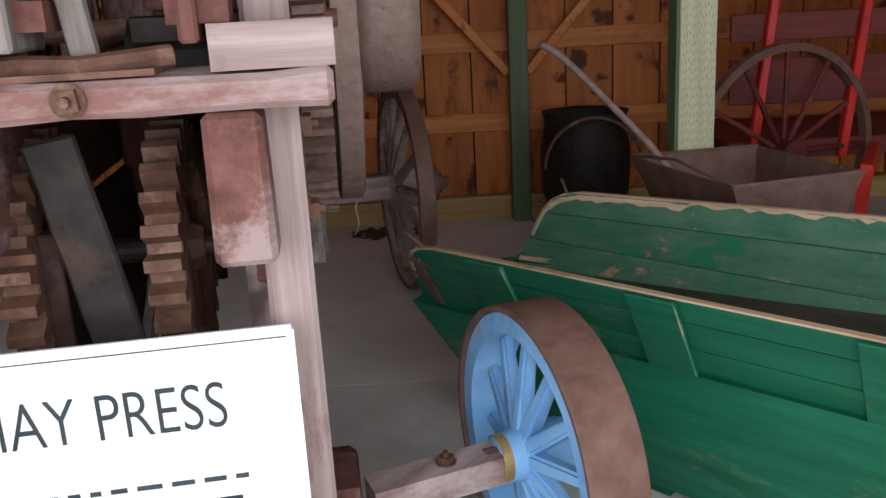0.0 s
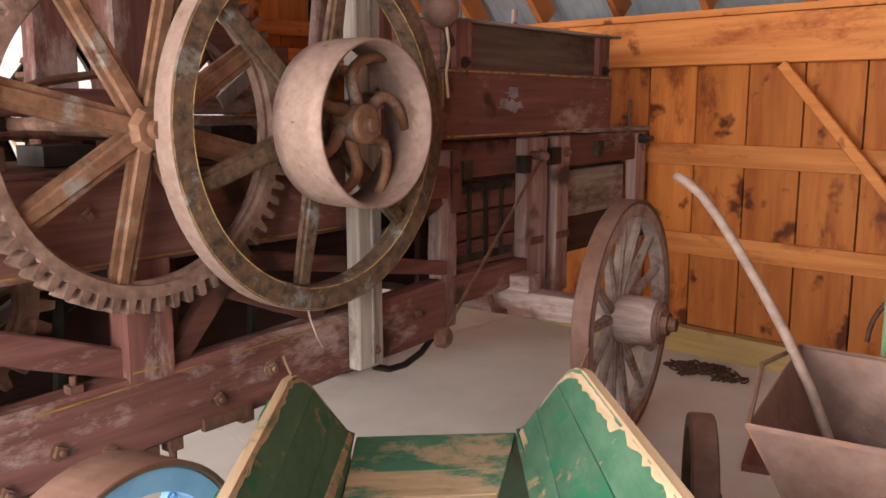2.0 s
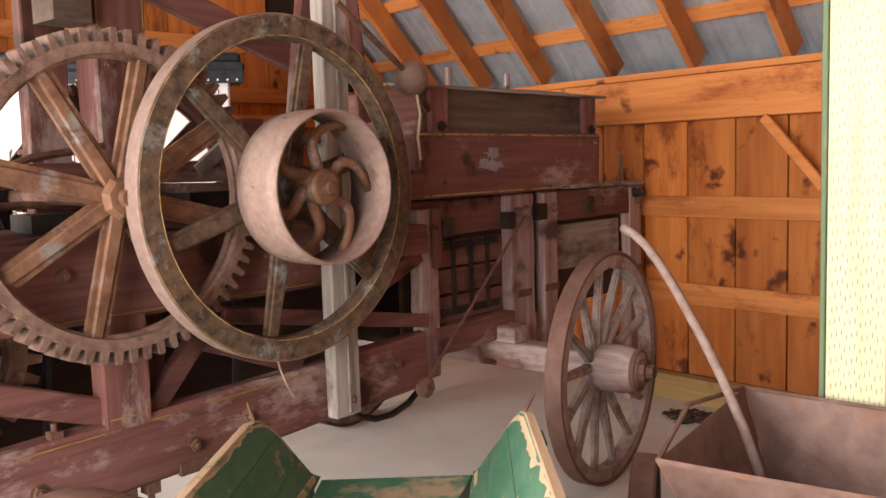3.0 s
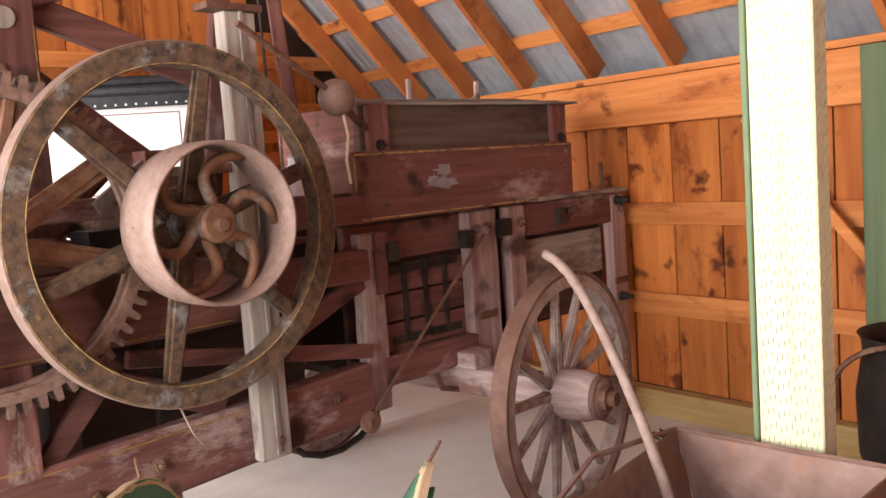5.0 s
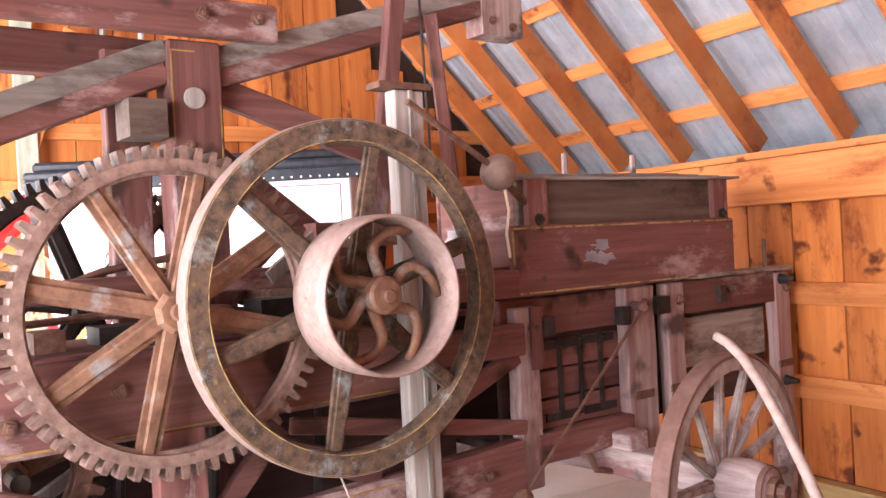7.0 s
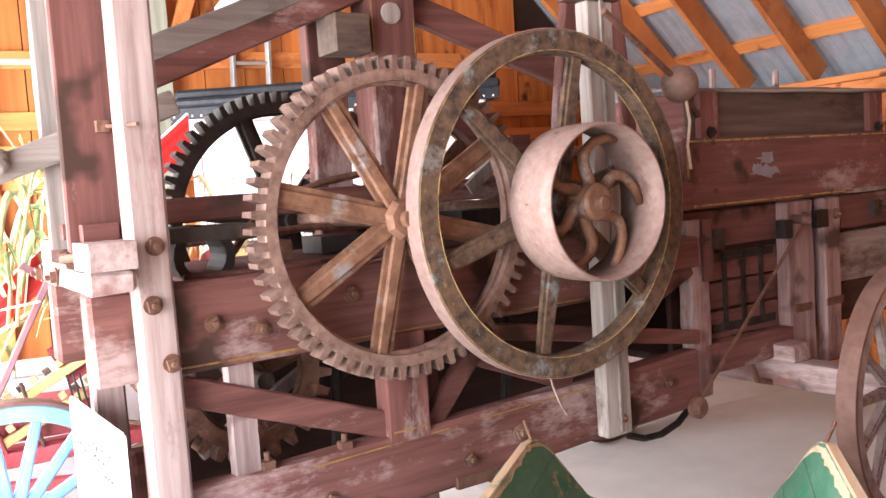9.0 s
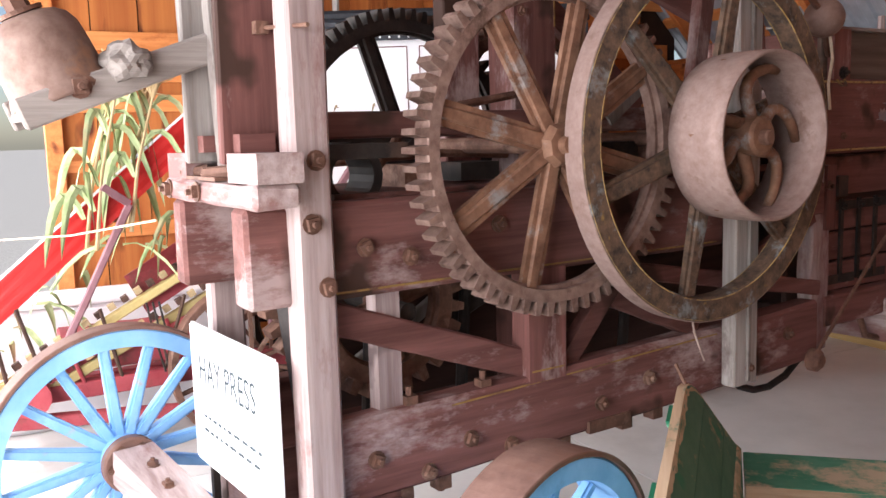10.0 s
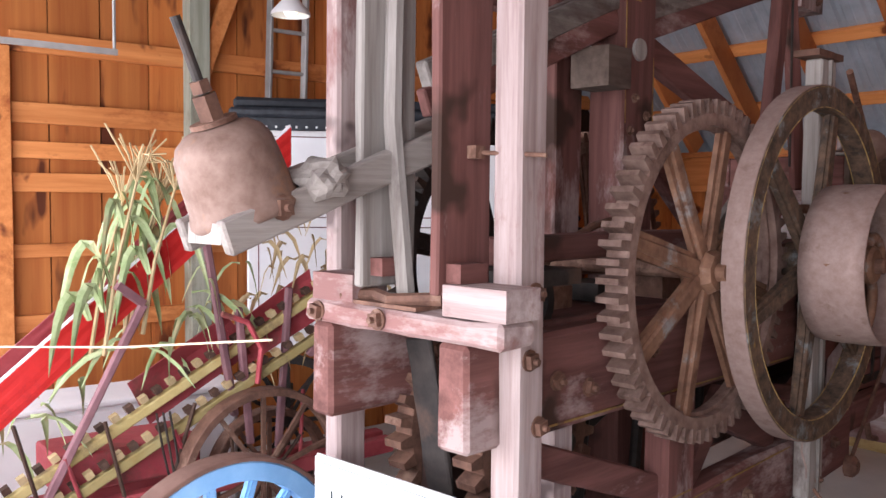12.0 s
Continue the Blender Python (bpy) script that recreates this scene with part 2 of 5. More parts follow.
def block(x0, x1, y0, y1, z0, z1, bev=0.006, rough=0.003, bm=None):
    """A sawn timber with soft, slightly uneven arrises."""
    own = bm is None
    b = bmesh.new()
    hull8(b, [(x, y, z) for x in (x0, x1) for y in (y0, y1) for z in (z0, z1)])
    dims = (abs(x1 - x0), abs(y1 - y0), abs(z1 - z0))
    long = max(range(3), key=lambda i: dims[i])
    if dims[long] > 0.5 and rough > 0:
        axis = [0, 0, 0]
        axis[long] = 1
        lo = (x0, y0, z0)[long]
        for k in range(1, 7):
            co = [0, 0, 0]
            co[long] = min(lo, (x1, y1, z1)[long]) + dims[long] * k / 7
            bmesh.ops.bisect_plane(b, geom=b.verts[:] + b.edges[:] + b.faces[:], plane_co=co, plane_no=axis)
        for v in b.verts:
            for i in range(3):
                if i != long:
                    v.co[i] += random.uniform(-rough, rough)
    if bev > 0:
        sharp = [e for e in b.edges if len(e.link_faces) == 2 and e.calc_face_angle(0) > 0.7]
        bmesh.ops.bevel(b, geom=sharp, offset=min(bev, min(dims) * 0.3), segments=1, affect="EDGES")
    if own:
        return b
    join(bm, b)
    return bm


def join(bm, other, m=None):
    if m is not None:
        bmesh.ops.transform(other, matrix=m, verts=other.verts)
    me = bpy.data.meshes.new("joined")
    other.to_mesh(me)
    other.free()
    bm.from_mesh(me)
    bpy.data.meshes.remove(me)
    return bm


def beam(a, b, wide, deep, up=(0, 0, 1), bev=0.006, rough=0.002):
    """A timber of wide x deep from a to b; deep lies along up."""
    a, b, up = Vector(a), Vector(b), Vector(up)
    y = (b - a).normalized()
    x = y.cross(up).normalized()
    z = x.cross(y)
    bm = block(-wide / 2, wide / 2, 0, (b - a).length, -deep / 2, deep / 2, bev, rough)
    m = Matrix((x, y, z)).transposed().to_4x4()
    m.translation = a
    bmesh.ops.transform(bm, matrix=m, verts=bm.verts)
    return bm


def tube(points, r, sides=8, taper=1.0):
    bm = bmesh.new()
    pts = [Vector(p) for p in points]
    rings = []
    prev = None
    for i, p in enumerate(pts):
        d = (pts[min(i + 1, len(pts) - 1)] - pts[max(i - 1, 0)]).normalized()
        x = d.orthogonal().normalized() if prev is None else (prev - d * prev.dot(d)).normalized()
        prev = x
        y = d.cross(x)
        rr = r * (1 + (taper - 1) * i / max(1, len(pts) - 1))
        rings.append([bm.verts.new(p + rr * (x * math.cos(2 * math.pi * k / sides) + y * math.sin(2 * math.pi * k / sides))) for k in range(sides)])
    for a, b in zip(rings, rings[1:]):
        for k in range(sides):
            bm.faces.new((a[k], a[(k + 1) % sides], b[(k + 1) % sides], b[k]))
    bm.faces.new(rings[0][::-1])
    bm.faces.new(rings[-1])
    return bm


def lathe(profile, sides=40, closed=False):
    """A body of revolution round x; profile: pairs of (x, radius)."""
    bm = bmesh.new()
    rings = []
    for x, r in profile:
        if r < 1e-5:
            rings.append([bm.verts.new((x, 0, 0))])
        else:
            rings.append([bm.verts.new((x, r * math.cos(2 * math.pi * k / sides), r * math.sin(2 * math.pi * k / sides))) for k in range(sides)])
    pairs = list(zip(rings, rings[1:])) + ([(rings[-1], rings[0])] if closed else [])
    for a, b in pairs:
        for k in range(sides):
            j = (k + 1) % sides
            if len(a) == 1 and len(b) == 1:
                continue
            if len(a) == 1:
                bm.faces.new((a[0], b[j], b[k]))
            elif len(b) == 1:
                bm.faces.new((a[k], a[j], b[0]))
            else:
                bm.faces.new((a[k], a[j], b[j], b[k]))
    return bm


def ring(r0, r1, x0, x1, sides=64, bev=0.006):
    return lathe([(x0, r0), (x0, r1 - bev), (x0 + bev, r1), (x1 - bev, r1), (x1, r1 - bev), (x1, r0)], sides, True)


def bolt(size=0.022):
    """A square nut on a round washer, its axis along x."""
    bm = lathe([(0, 0), (0, size * 1.35), (size * 0.25, size * 1.35), (size * 0.25, 0)], 12)
    join(bm, block(size * 0.2, size * 1.0, -size * 0.8, size * 0.8, -size * 0.8, size * 0.8, 0.002, 0), Matrix.Rotation(random.uniform(0, 1.5), 4, "X"))
    join(bm, lathe([(size * 0.9, 0.0), (size * 0.9, size * 0.45), (size * 1.6, size * 0.4), (size * 1.6, 0)], 10))
    return bm


def spoke_turn(a):
    return Matrix.Rotation(a, 4, "X")


# ---- the barn ----
def struct(name, bm, material, label="", category=""):
    return tagged(part(name, bm, material), label, category, kind="structure")


ground = bmesh.new()
bmesh.ops.create_grid(ground, x_segments=2, y_segments=2, size=400)
bmesh.ops.translate(ground, vec=(0, 0, -0.16), verts=ground.verts)
struct("ground", ground, GRAVEL, "pale gravel ground round the barn", "ground")
floor = struct("floor", block(-4.3, 6.6, -2.7, 6.1, -0.15, -0.012, 0, 0), BARN_GAP, "grey concrete floor with sawn joints", "floor")
WALL_Y, GABLE_X, EAVE, PITCH, RIDGE_Y = 5.97, -4.2, 2.16, 1.05, 1.7
wall_back = struct("wall_back", block(-4.3, 6.6, 6.0, 6.09, -0.14, 2.1, 0, 0), BARN_GAP, "orange-stained board wall with darker knots and stained feet", "wall")


def roof_z(y):
    return EAVE + PITCH * (5.95 - y) if y > RIDGE_Y else EAVE + PITCH * (5.95 - RIDGE_Y) - PITCH * (RIDGE_Y - y)


gable = bmesh.new()
for y0, y1, z0 in ((0.8, 6.0, -0.14), (-1.0, 0.8, 2.5)):
    ys = [y0, y1] if not y0 < RIDGE_Y < y1 else [y0, RIDGE_Y, y1]
    for a, b in zip(ys, ys[1:]):
        hull8(gable, [(x, y, z) for x in (-4.32, -4.23) for y, top in ((a, roof_z(a)), (b, roof_z(b))) for z in (z0, top + 0.25)])
wall_gable = struct("wall_gable", gable, BARN_GAP, "tall orange-stained board gable wall with nailing rails", "wall")
struct("wall_east", block(6.5, 6.6, -1.2, 6.0, -0.14, 4.4, 0, 0), BARN, "plain orange board wall", "wall")
for z0, z1 in ((0.640, 0.775), (1.210, 1.345)):
    struct("trim", block(-4.2, 6.5, 5.928, 5.968, z0, z1, 0.003, 0.002), RAIL, "orange nailing rail across the wall boards", "rail")
struct("wall_plate_beam", block(-4.2, 6.5, 5.86, 5.968, 1.83, 2.11, 0.004, 0.003), RAIL, "deep orange-stained beam along the wall top", "beam")
struct("wall_plate_beam", block(-4.2, 6.5, 5.84, 5.99, 2.114, 2.155, 0.003, 0.002), RAIL, "flat orange plate over the wall beam", "beam")
struct("sill_plate", block(-4.2, 6.5, 5.87, 5.968, 0.0, 0.165, 0.004, 0.003), SILLPLATE, "pale yellow sill plank at the wall foot", "sill")
for z0, z1 in ((2.58, 2.70), (2.17, 2.29), (1.965, 2.065), (1.77, 1.88), (1.38, 1.46), (0.94, 1.04)):
    struct("trim", block(-4.198, -4.16, 0.88, 5.86, z0, z1, 0.003, 0.002), RAIL_Y, "orange nailing rail across the gable boards", "rail")
struct("door_post", block(-4.26, -4.12, 0.77, 0.875, 0, 2.6, 0.004, 0.002), RAIL, "orange post beside the bright doorway", "post")
struct("door_head", block(-4.26, -4.12, -1.0, 0.77, 2.44, 2.6, 0.004, 0.002), RAIL, "orange head beam over the doorway", "beam")
struct("gable_post", block(-4.155, -4.03, 1.90, 2.035, 0, 5.8, 0.004, 0.002), GREYGREEN, "greenish post against the gable wall", "post")
struct("brace", beam((-4.085, 1.99, 2.52), (-4.085, 2.30, 3.35), 0.05, 0.11), RAIL, "orange diagonal brace on the gable post", "brace")

sheet = bmesh.new()
UPV = Vector((0, PITCH, 1)).normalized()
for k in range(-6, 12):
    x = -0.615 + 0.64 * k
    if -4.2 < x < 6.5:
        struct("rafter", beam((x, 6.0, roof_z(6.0) + 0.09), (x, RIDGE_Y, roof_z(RIDGE_Y) + 0.09), 0.05, 0.17, UPV, 0.003, 0.002), RAFTER, "orange-stained sloping rafter under the roof", "rafter")
        struct("rafter", beam((x, -0.9, roof_z(-0.9) + 0.09), (x, RIDGE_Y, roof_z(RIDGE_Y) + 0.09), 0.05, 0.17, (0, -PITCH, 1), 0.003, 0.002), RAFTER, "orange-stained sloping rafter under the roof", "rafter")
for k in range(12):
    for y in (5.80 - 0.375 * k, -0.7 + 0.375 * k):
        if (y > RIDGE_Y) == (y == 5.80 - 0.375 * k):
            up = UPV if y > RIDGE_Y else Vector((0, -PITCH, 1)).normalized()
            c = Vector((0, y, roof_z(y) + 0.09)) + up * 0.107
            struct("purlin", beam((-4.2, c.y, c.z), (6.5, c.y, c.z), 0.09, 0.04, up, 0.002, 0.001), RAIL, "orange purlin laid across the rafters", "purlin")
xs, hs = [], []
x = -4.35
while x < 6.7:
    for dx, h in ((0, 0), (0.018, 0.018), (0.045, 0.018), (0.063, 0), (0.11, 0.0), (0.118, 0.006), (0.126, 0.0)):
        xs.append(x + dx)
        hs.append(h)
    x += 0.19
for ya, yb, up in ((6.25, RIDGE_Y, UPV), (RIDGE_Y, -1.1, Vector((0, -PITCH, 1)).normalized())):
    rows = []
    for y in (ya, yb):
        rows.append([sheet.verts.new(Vector((px, y, roof_z(y) + 0.09)) + up * (0.130 + h)) for px, h in zip(xs, hs)])
    for i in range(len(xs) - 1):
        sheet.faces.new((rows[0][i], rows[0][i + 1], rows[1][i + 1], rows[1][i]))
join(sheet, beam((-4.35, RIDGE_Y, roof_z(RIDGE_Y) + 0.24), (6.7, RIDGE_Y, roof_z(RIDGE_Y) + 0.24), 0.5, 0.10, (0, 0, 1), 0, 0))
struct("ceiling", sheet, ROOFMETAL, "grey ribbed metal roof sheets", "roof")

# posts inside
white_post = thing("timber_post", pose(1.3175, 3.853, 0, 0, 0, 8), "pale treated timber post with rows of incisions", "post")
part("post_body", block(-0.093, 0.093, -0.05, 0.05, 0, 4.4, 0.005, 0.001), TREATED, white_post)
part("side_board", block(-0.114, -0.095, -0.05, 0.048, 0, 4.4, 0.003, 0.001), GREENPOST, white_post, "green-painted side board")
cuts = bmesh.new()
for i in range(58):
    for j in range(11):
        px, pz = -0.082 + 0.0155 * j + (0.006 if i % 2 else 0), 0.45 + 0.042 * i + 0.007 * (j % 3)
        hull8(cuts, [(px + dx, -0.0508 + dy, pz + dz) for dx in (0, 0.0028) for dy in (0, 0.003) for dz in (0, 0.017)])
        if j < 6:
            hull8(cuts, [(0.0908 + dy, -0.042 + 0.0155 * j + dx, pz + dz) for dx in (0, 0.0028) for dy in (0, 0.003) for dz in (0, 0.017)])
part("incision", cuts, INCISED, white_post, "small dark slits", kind="stuff")
green_post = thing("green_post", pose(0.668, 5.80, 0), "dark green painted timber post with two orange braces", "post")
part("post_body", block(-0.065, 0.065, -0.055, 0.055, 0, 2.10, 0.005, 0.002), GREENPOST, green_post)
part("brace", beam((-0.07, 0.02, 1.06), (-0.74, 0.02, 1.82), 0.035, 0.06), RAIL, green_post, "orange diagonal brace")
part("brace", beam((0.07, 0.02, 1.06), (0.74, 0.02, 1.82), 0.035, 0.06), RAIL, green_post, "orange diagonal brace")

# ---- the hay press ----
# press coordinates: d out towards the aisle, s along the press, z up
BD, BS = -0.45, 3.4
press = thing("hay_press", pose(0, 0, 0, 0, 0, 7.5) @ Matrix.Translation((BD, BS, 0)), "antique hay press of worn maroon timber with iron gears and flywheel", "hay press")
OFF = Matrix.Translation((-BD, -BS, 0))


def pp(name, bm, material, label="", parent=None, m=None, smooth=False):
    bmesh.ops.transform(bm, matrix=OFF @ (m if m is not None else Matrix()), verts=bm.verts)
    return part(name, bm, material, parent or press, label, smooth=smooth)


def at(d, s, z, turn=0.0):
    return Matrix.Translation((d, s, z)) @ Matrix.Rotation(turn, 4, "Z")


def bolts(parent, d, places, size=0.02):
    for s, z in places:
        pp("bolt", bolt(size), RUST, "", parent, at(d, s, z))


def spur_gear(name, label, d, s, z, r, r0, width, teeth, tooth, spokes, phase, iron, spoke_iron, hub_r, bevel_teeth=False):
    m = at(d, s, z)
    rim = ring(r0, r - tooth, -width / 2, width / 2, 96, 0.004)
    join(rim, ring(r0 - 0.012, r0 + 0.002, -width * 0.16, width * 0.16, 96, 0.002))
    gear = pp(name, rim, iron, label, m=m)
    w = math.pi * r / teeth * 0.56
    tb = bmesh.new()
    hull8(tb, [(x, dy * (w if rr < r - tooth * 0.5 else w * 0.6), rr) for x in (-width * 0.5, width * 0.5) for dy in (-1, 1) for rr in (r - tooth - 0.004, r)])
    cog = part("tooth", tb, iron, gear, "", OFF @ m)
    for k in range(1, teeth):
        again(cog, OFF @ m @ spoke_turn(2 * math.pi * k / teeth), gear)
    for k in range(spokes):
        a = phase + 2 * math.pi * k / spokes
        arm = bmesh.new()
        w0, w1 = hub_r * 0.36, hub_r * 0.27
        hull8(arm, [(x * (1.0 if zz == 0 else 0.85), y * (w0 if zz == 0 else w1), hub_r * 0.7 if zz == 0 else r0 + 0.004) for x in (-width * 0.3, width * 0.3) for y in (-1, 1) for zz in (0, 1)])
        bmesh.ops.bevel(arm, geom=arm.edges[:], offset=0.006, segments=1, affect="EDGES")
        join(arm, block(-width * 0.12, width * 0.12, -w0 * 1.5, w0 * 1.5, hub_r * 0.7, r0, 0.003, 0))
        pp("spoke", arm, spoke_iron, "", gear, m @ spoke_turn(a))
    hub = lathe([(-width * 0.7, 0.0), (-width * 0.7, hub_r * 0.8), (-width * 0.4, hub_r), (width * 0.4, hub_r), (width * 0.7, hub_r * 0.8), (width * 0.7, 0.0)], 8)
    join(hub, lathe([(width * 0.6, 0), (width * 0.6, hub_r * 0.42), (width * 1.1, hub_r * 0.4), (width * 1.1, 0)], 16))
    pp("hub", hub, spoke_iron, "", gear, m @ spoke_turn(phase))
    return gear


# the sills and side beams
for side, d0, d1 in ((1, -0.205, -0.105), (-1, -0.77, -0.67)):
    sill = pp("sill_beam", beam(((d0 + d1) / 2, 1.33, 0.615), ((d0 + d1) / 2, 3.68, 0.685), 0.10, 0.25, (0, 0, 1), 0.012, 0.005), RED["y"], "long maroon sill with worn pale edge")
    side_beam = pp("side_beam", block(d0 - 0.017 if side > 0 else -0.74, d1 - 0.008 if side > 0 else -0.65, 1.115, 3.05, 1.11, 1.384, 0.012, 0.004), RED["y"], "maroon side beam with end grain showing")
    if side > 0:
        bolts(sill, d1 + 0.002, ((1.475, 0.618), (1.657, 0.538), (1.817, 0.608), (1.977, 0.553), (2.382, 0.612), (2.62, 0.66), (3.45, 0.70)), 0.021)
        bolts(side_beam, d1 - 0.006, ((1.47, 1.25), (1.62, 1.21), (1.95, 1.28)), 0.021)
        pp("pinstripe", beam((d1 + 0.002, 1.75, 0.729), (d1 + 0.002, 3.0, 0.766), 0.004, 0.005, (0, 0, 1), 0, 0), STRIPE, "thin yellow line", sill)
        pp("pinstripe", block(d1 - 0.010, d1 - 0.0045, 1.36, 3.0, 1.125, 1.131, 0, 0), STRIPE, "thin yellow line", side_beam)
        pp("strap_plate", block(d1 - 0.01, d1 + 0.012, 2.32, 2.52, 0.512, 0.555, 0.003, 0), RUST, "rusty strap plate", sill)
        for s, length in ((2.13, 0.06), (2.22, 0.09), (2.52, 0.03), (2.68, 0.03), (1.72, 0.04), (1.58, 0.03)):
            pp("hanging_bolt", tube([(d1 - 0.03, s, 0.55), (d1 - 0.03, s, 0.44 + 0.03 * s - length)], 0.013, 8), RUST, "", sill)
            pp("nut", block(d1 - 0.055, d1 - 0.005, s - 0.025, s + 0.025, 0.41 + 0.03 * s, 0.452 + 0.03 * s, 0.004, 0), RUST, "", sill)
        for s in (1.62, 1.9):
            pp("bolt_stub", tube([(d1 - 0.04, s, 0.73), (d1 - 0.04, s, 0.805)], 0.011, 8), RUST, "", sill)
            pp("nut", block(d1 - 0.06, d1 - 0.02, s - 0.02, s + 0.02, 0.745, 0.778, 0.003, 0), RUST, "", sill)
    # front frame posts
    pd = (-0.145, -0.055) if side > 0 else (-0.835, -0.765)
    post = pp("front_post", block(pd[0], pd[1], 1.235, 1.35, 0.0, 3.35, 0.010, 0.004), PALE["z"], "pale weathered front post with pink paint traces")
    if side > 0:
        bolts(post, pd[1] + 0.001, ((1.30, 1.505), (1.28, 1.336), (1.32, 1.16), (1.29, 2.62)), 0.021)
    inner = (-0.236, -0.202) if side > 0 else (-0.53, -0.495)
    pp("guide_plank", block(inner[0], inner[1], 1.10, 1.30, 1.50, 3.3, 0.006, 0.003), RED["z"] if side > 0 else GREY, "upright guide plank")
    block_end = (-0.19, 0.018) if side > 0 else (-0.72, -0.54)
    pp("guide_block", block(block_end[0], block_end[1], 1.105, 1.232, 1.452, 1.53, 0.006, 0.002), PALE["x"], "short weathered block under the plank")
    pp("packing_block", block(inner[0] - 0.02, inner[1] + 0.05, 1.13, 1.23, 1.531, 1.58, 0.006, 0.002), RED["y"], "short maroon packing block")
pp("bolster", block(-0.745, 0.012, 1.095, 1.232, 1.386, 1.452, 0.012, 0.006), PALE["x"], "weathered cross bolster with bolts")
bolster_iron = tube([(-0.60, 1.12, 1.47), (-0.50, 1.16, 1.475), (-0.40, 1.12, 1.47), (-0.26, 1.18, 1.48)], 0.02, 8)
join(bolster_iron, block(-0.53, -0.28, 1.10, 1.23, 1.453, 1.464, 0.003, 0))
pp("bolster_iron", bolster_iron, RUST, "bent rusty iron plate and bar")
for d in (-0.68, -0.42):
    pp("bolt", bolt(0.022), RUST, "", None, Matrix.Translation((d, 1.095, 1.42)) @ Matrix.Rotation(-math.pi / 2, 4, "Z"))
pp("post_spike", tube([(-0.20, 1.22, 1.862), (0.0, 1.27, 1.851)], 0.006, 8), RUST, "rusty rod through the post")
pp("spike_nut", block(-0.20, -0.17, 1.20, 1.235, 1.845, 1.878, 0.004, 0), RUST)
pp("split_stick", tube([(-0.50, 1.24, 3.2), (-0.475, 1.20, 2.3), (-0.46, 1.18, 1.95), (-0.40, 1.18, 1.465)], 0.026, 7), GREY, "leaning split grey stick")
pp("front_rail", block(-0.80, -0.10, 1.25, 1.33, 0.30, 0.42, 0.008, 0.003), PALE["x"], "low cross rail")
pp("front_skid", block(-0.12, 0.0, 1.38, 1.55, 0.285, 0.485, 0.02, 0.004), RED["z"], "maroon foot block")
pp("foot_block", block(-0.16, 0.012, 1.32, 1.99, 0.0, 0.285, 0.02, 0.005), RED["y"], "dark maroon foot timber")
pp("foot_block", block(-0.90, -0.72, 1.32, 1.75, 0.0, 0.50, 0.02, 0.005), RED["y"], "dark maroon foot timber")
pp("foot_block", block(-0.20, -0.11, 1.40, 1.56, 0.0, 0.50, 0.01, 0.005), RED["z"], "maroon leg under the sill")

# inner framing seen through the wheels
pp("king_post", block(-0.19, -0.10, 2.06, 2.22, 0.74, 1.12, 0.006, 0.003), RED["z"], "short maroon upright")
pp("king_stripe", block(-0.101, -0.0985, 2.07, 2.21, 0.775, 0.781, 0, 0), STRIPE, "thin yellow line")
pp("upright", block(-0.21, -0.15, 1.52, 1.60, 0.72, 1.11, 0.006, 0.003), PALE["z"], "weathered upright")
pp("diagonal_brace", beam((-0.155, 1.36, 1.055), (-0.155, 2.10, 0.79), 0.035, 0.095), RED["y"], "maroon diagonal brace")
pp("diagonal_brace", beam((-0.16, 2.24, 0.75), (-0.16, 2.52, 1.06), 0.05, 0.07), RED["y"], "maroon diagonal brace")
pp("diagonal_brace", beam((-0.17, 2.95, 0.80), (-0.17, 2.45, 1.0), 0.05, 0.10), RED["y"], "maroon diagonal brace")
pp("diagonal_brace", beam((-0.17, 3.10, 0.93), (-0.17, 3.70, 1.18), 0.04, 0.08), RED["y"], "maroon diagonal brace")
pp("diagonal_brace", beam((-0.13, 2.55, 1.06), (-0.13, 3.70, 0.86), 0.03, 0.065), RED["y"], "thin maroon brace")
pp("side_rail", block(-0.21, -0.12, 2.9, 3.72, 1.18, 1.32, 0.008, 0.003), RED["y"], "maroon upper rail")
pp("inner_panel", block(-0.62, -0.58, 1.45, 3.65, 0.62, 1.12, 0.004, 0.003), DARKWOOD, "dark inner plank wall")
for s in (1.62, 2.0, 2.35, 2.8):
    pp("inner_rod", tube([(-0.42, s, 0.6), (-0.40, s + 0.03, 1.2)], 0.022, 8), BLACKIRON, "dark iron rod")
pp("inner_bar", beam((-0.46, 1.5, 0.75), (-0.46, 1.95, 1.0), 0.03, 0.05), GREY, "grey slanting bar")
pp("inner_bar", beam((-0.40, 2.25, 1.06), (-0.52, 1.72, 0.78), 0.03, 0.06), BLACKIRON, "dark iron slanting bar")
pp("deck_plank", block(-0.80, -0.20, 1.42, 3.5, 1.376, 1.40, 0.004, 0.003), RED["y"], "maroon deck planks")
pp("bearing_shelf", block(-0.36, -0.17, 1.38, 1.66, 1.50, 1.545, 0.01, 0.002), BLACKIRON, "black cast bearing shelf")
pp("bearing_web", lathe([(-0.08, 0.07), (-0.08, 0.10), (0.08, 0.10), (0.08, 0.07)], 20, True), BLACKIRON, "black cast bearing", None, at(-0.3, 1.50, 1.45))
pp("top_rail", block(-0.33, -0.24, 1.38, 2.9, 1.56, 1.64, 0.006, 0.003), RED["y"], "maroon rail behind the gears")
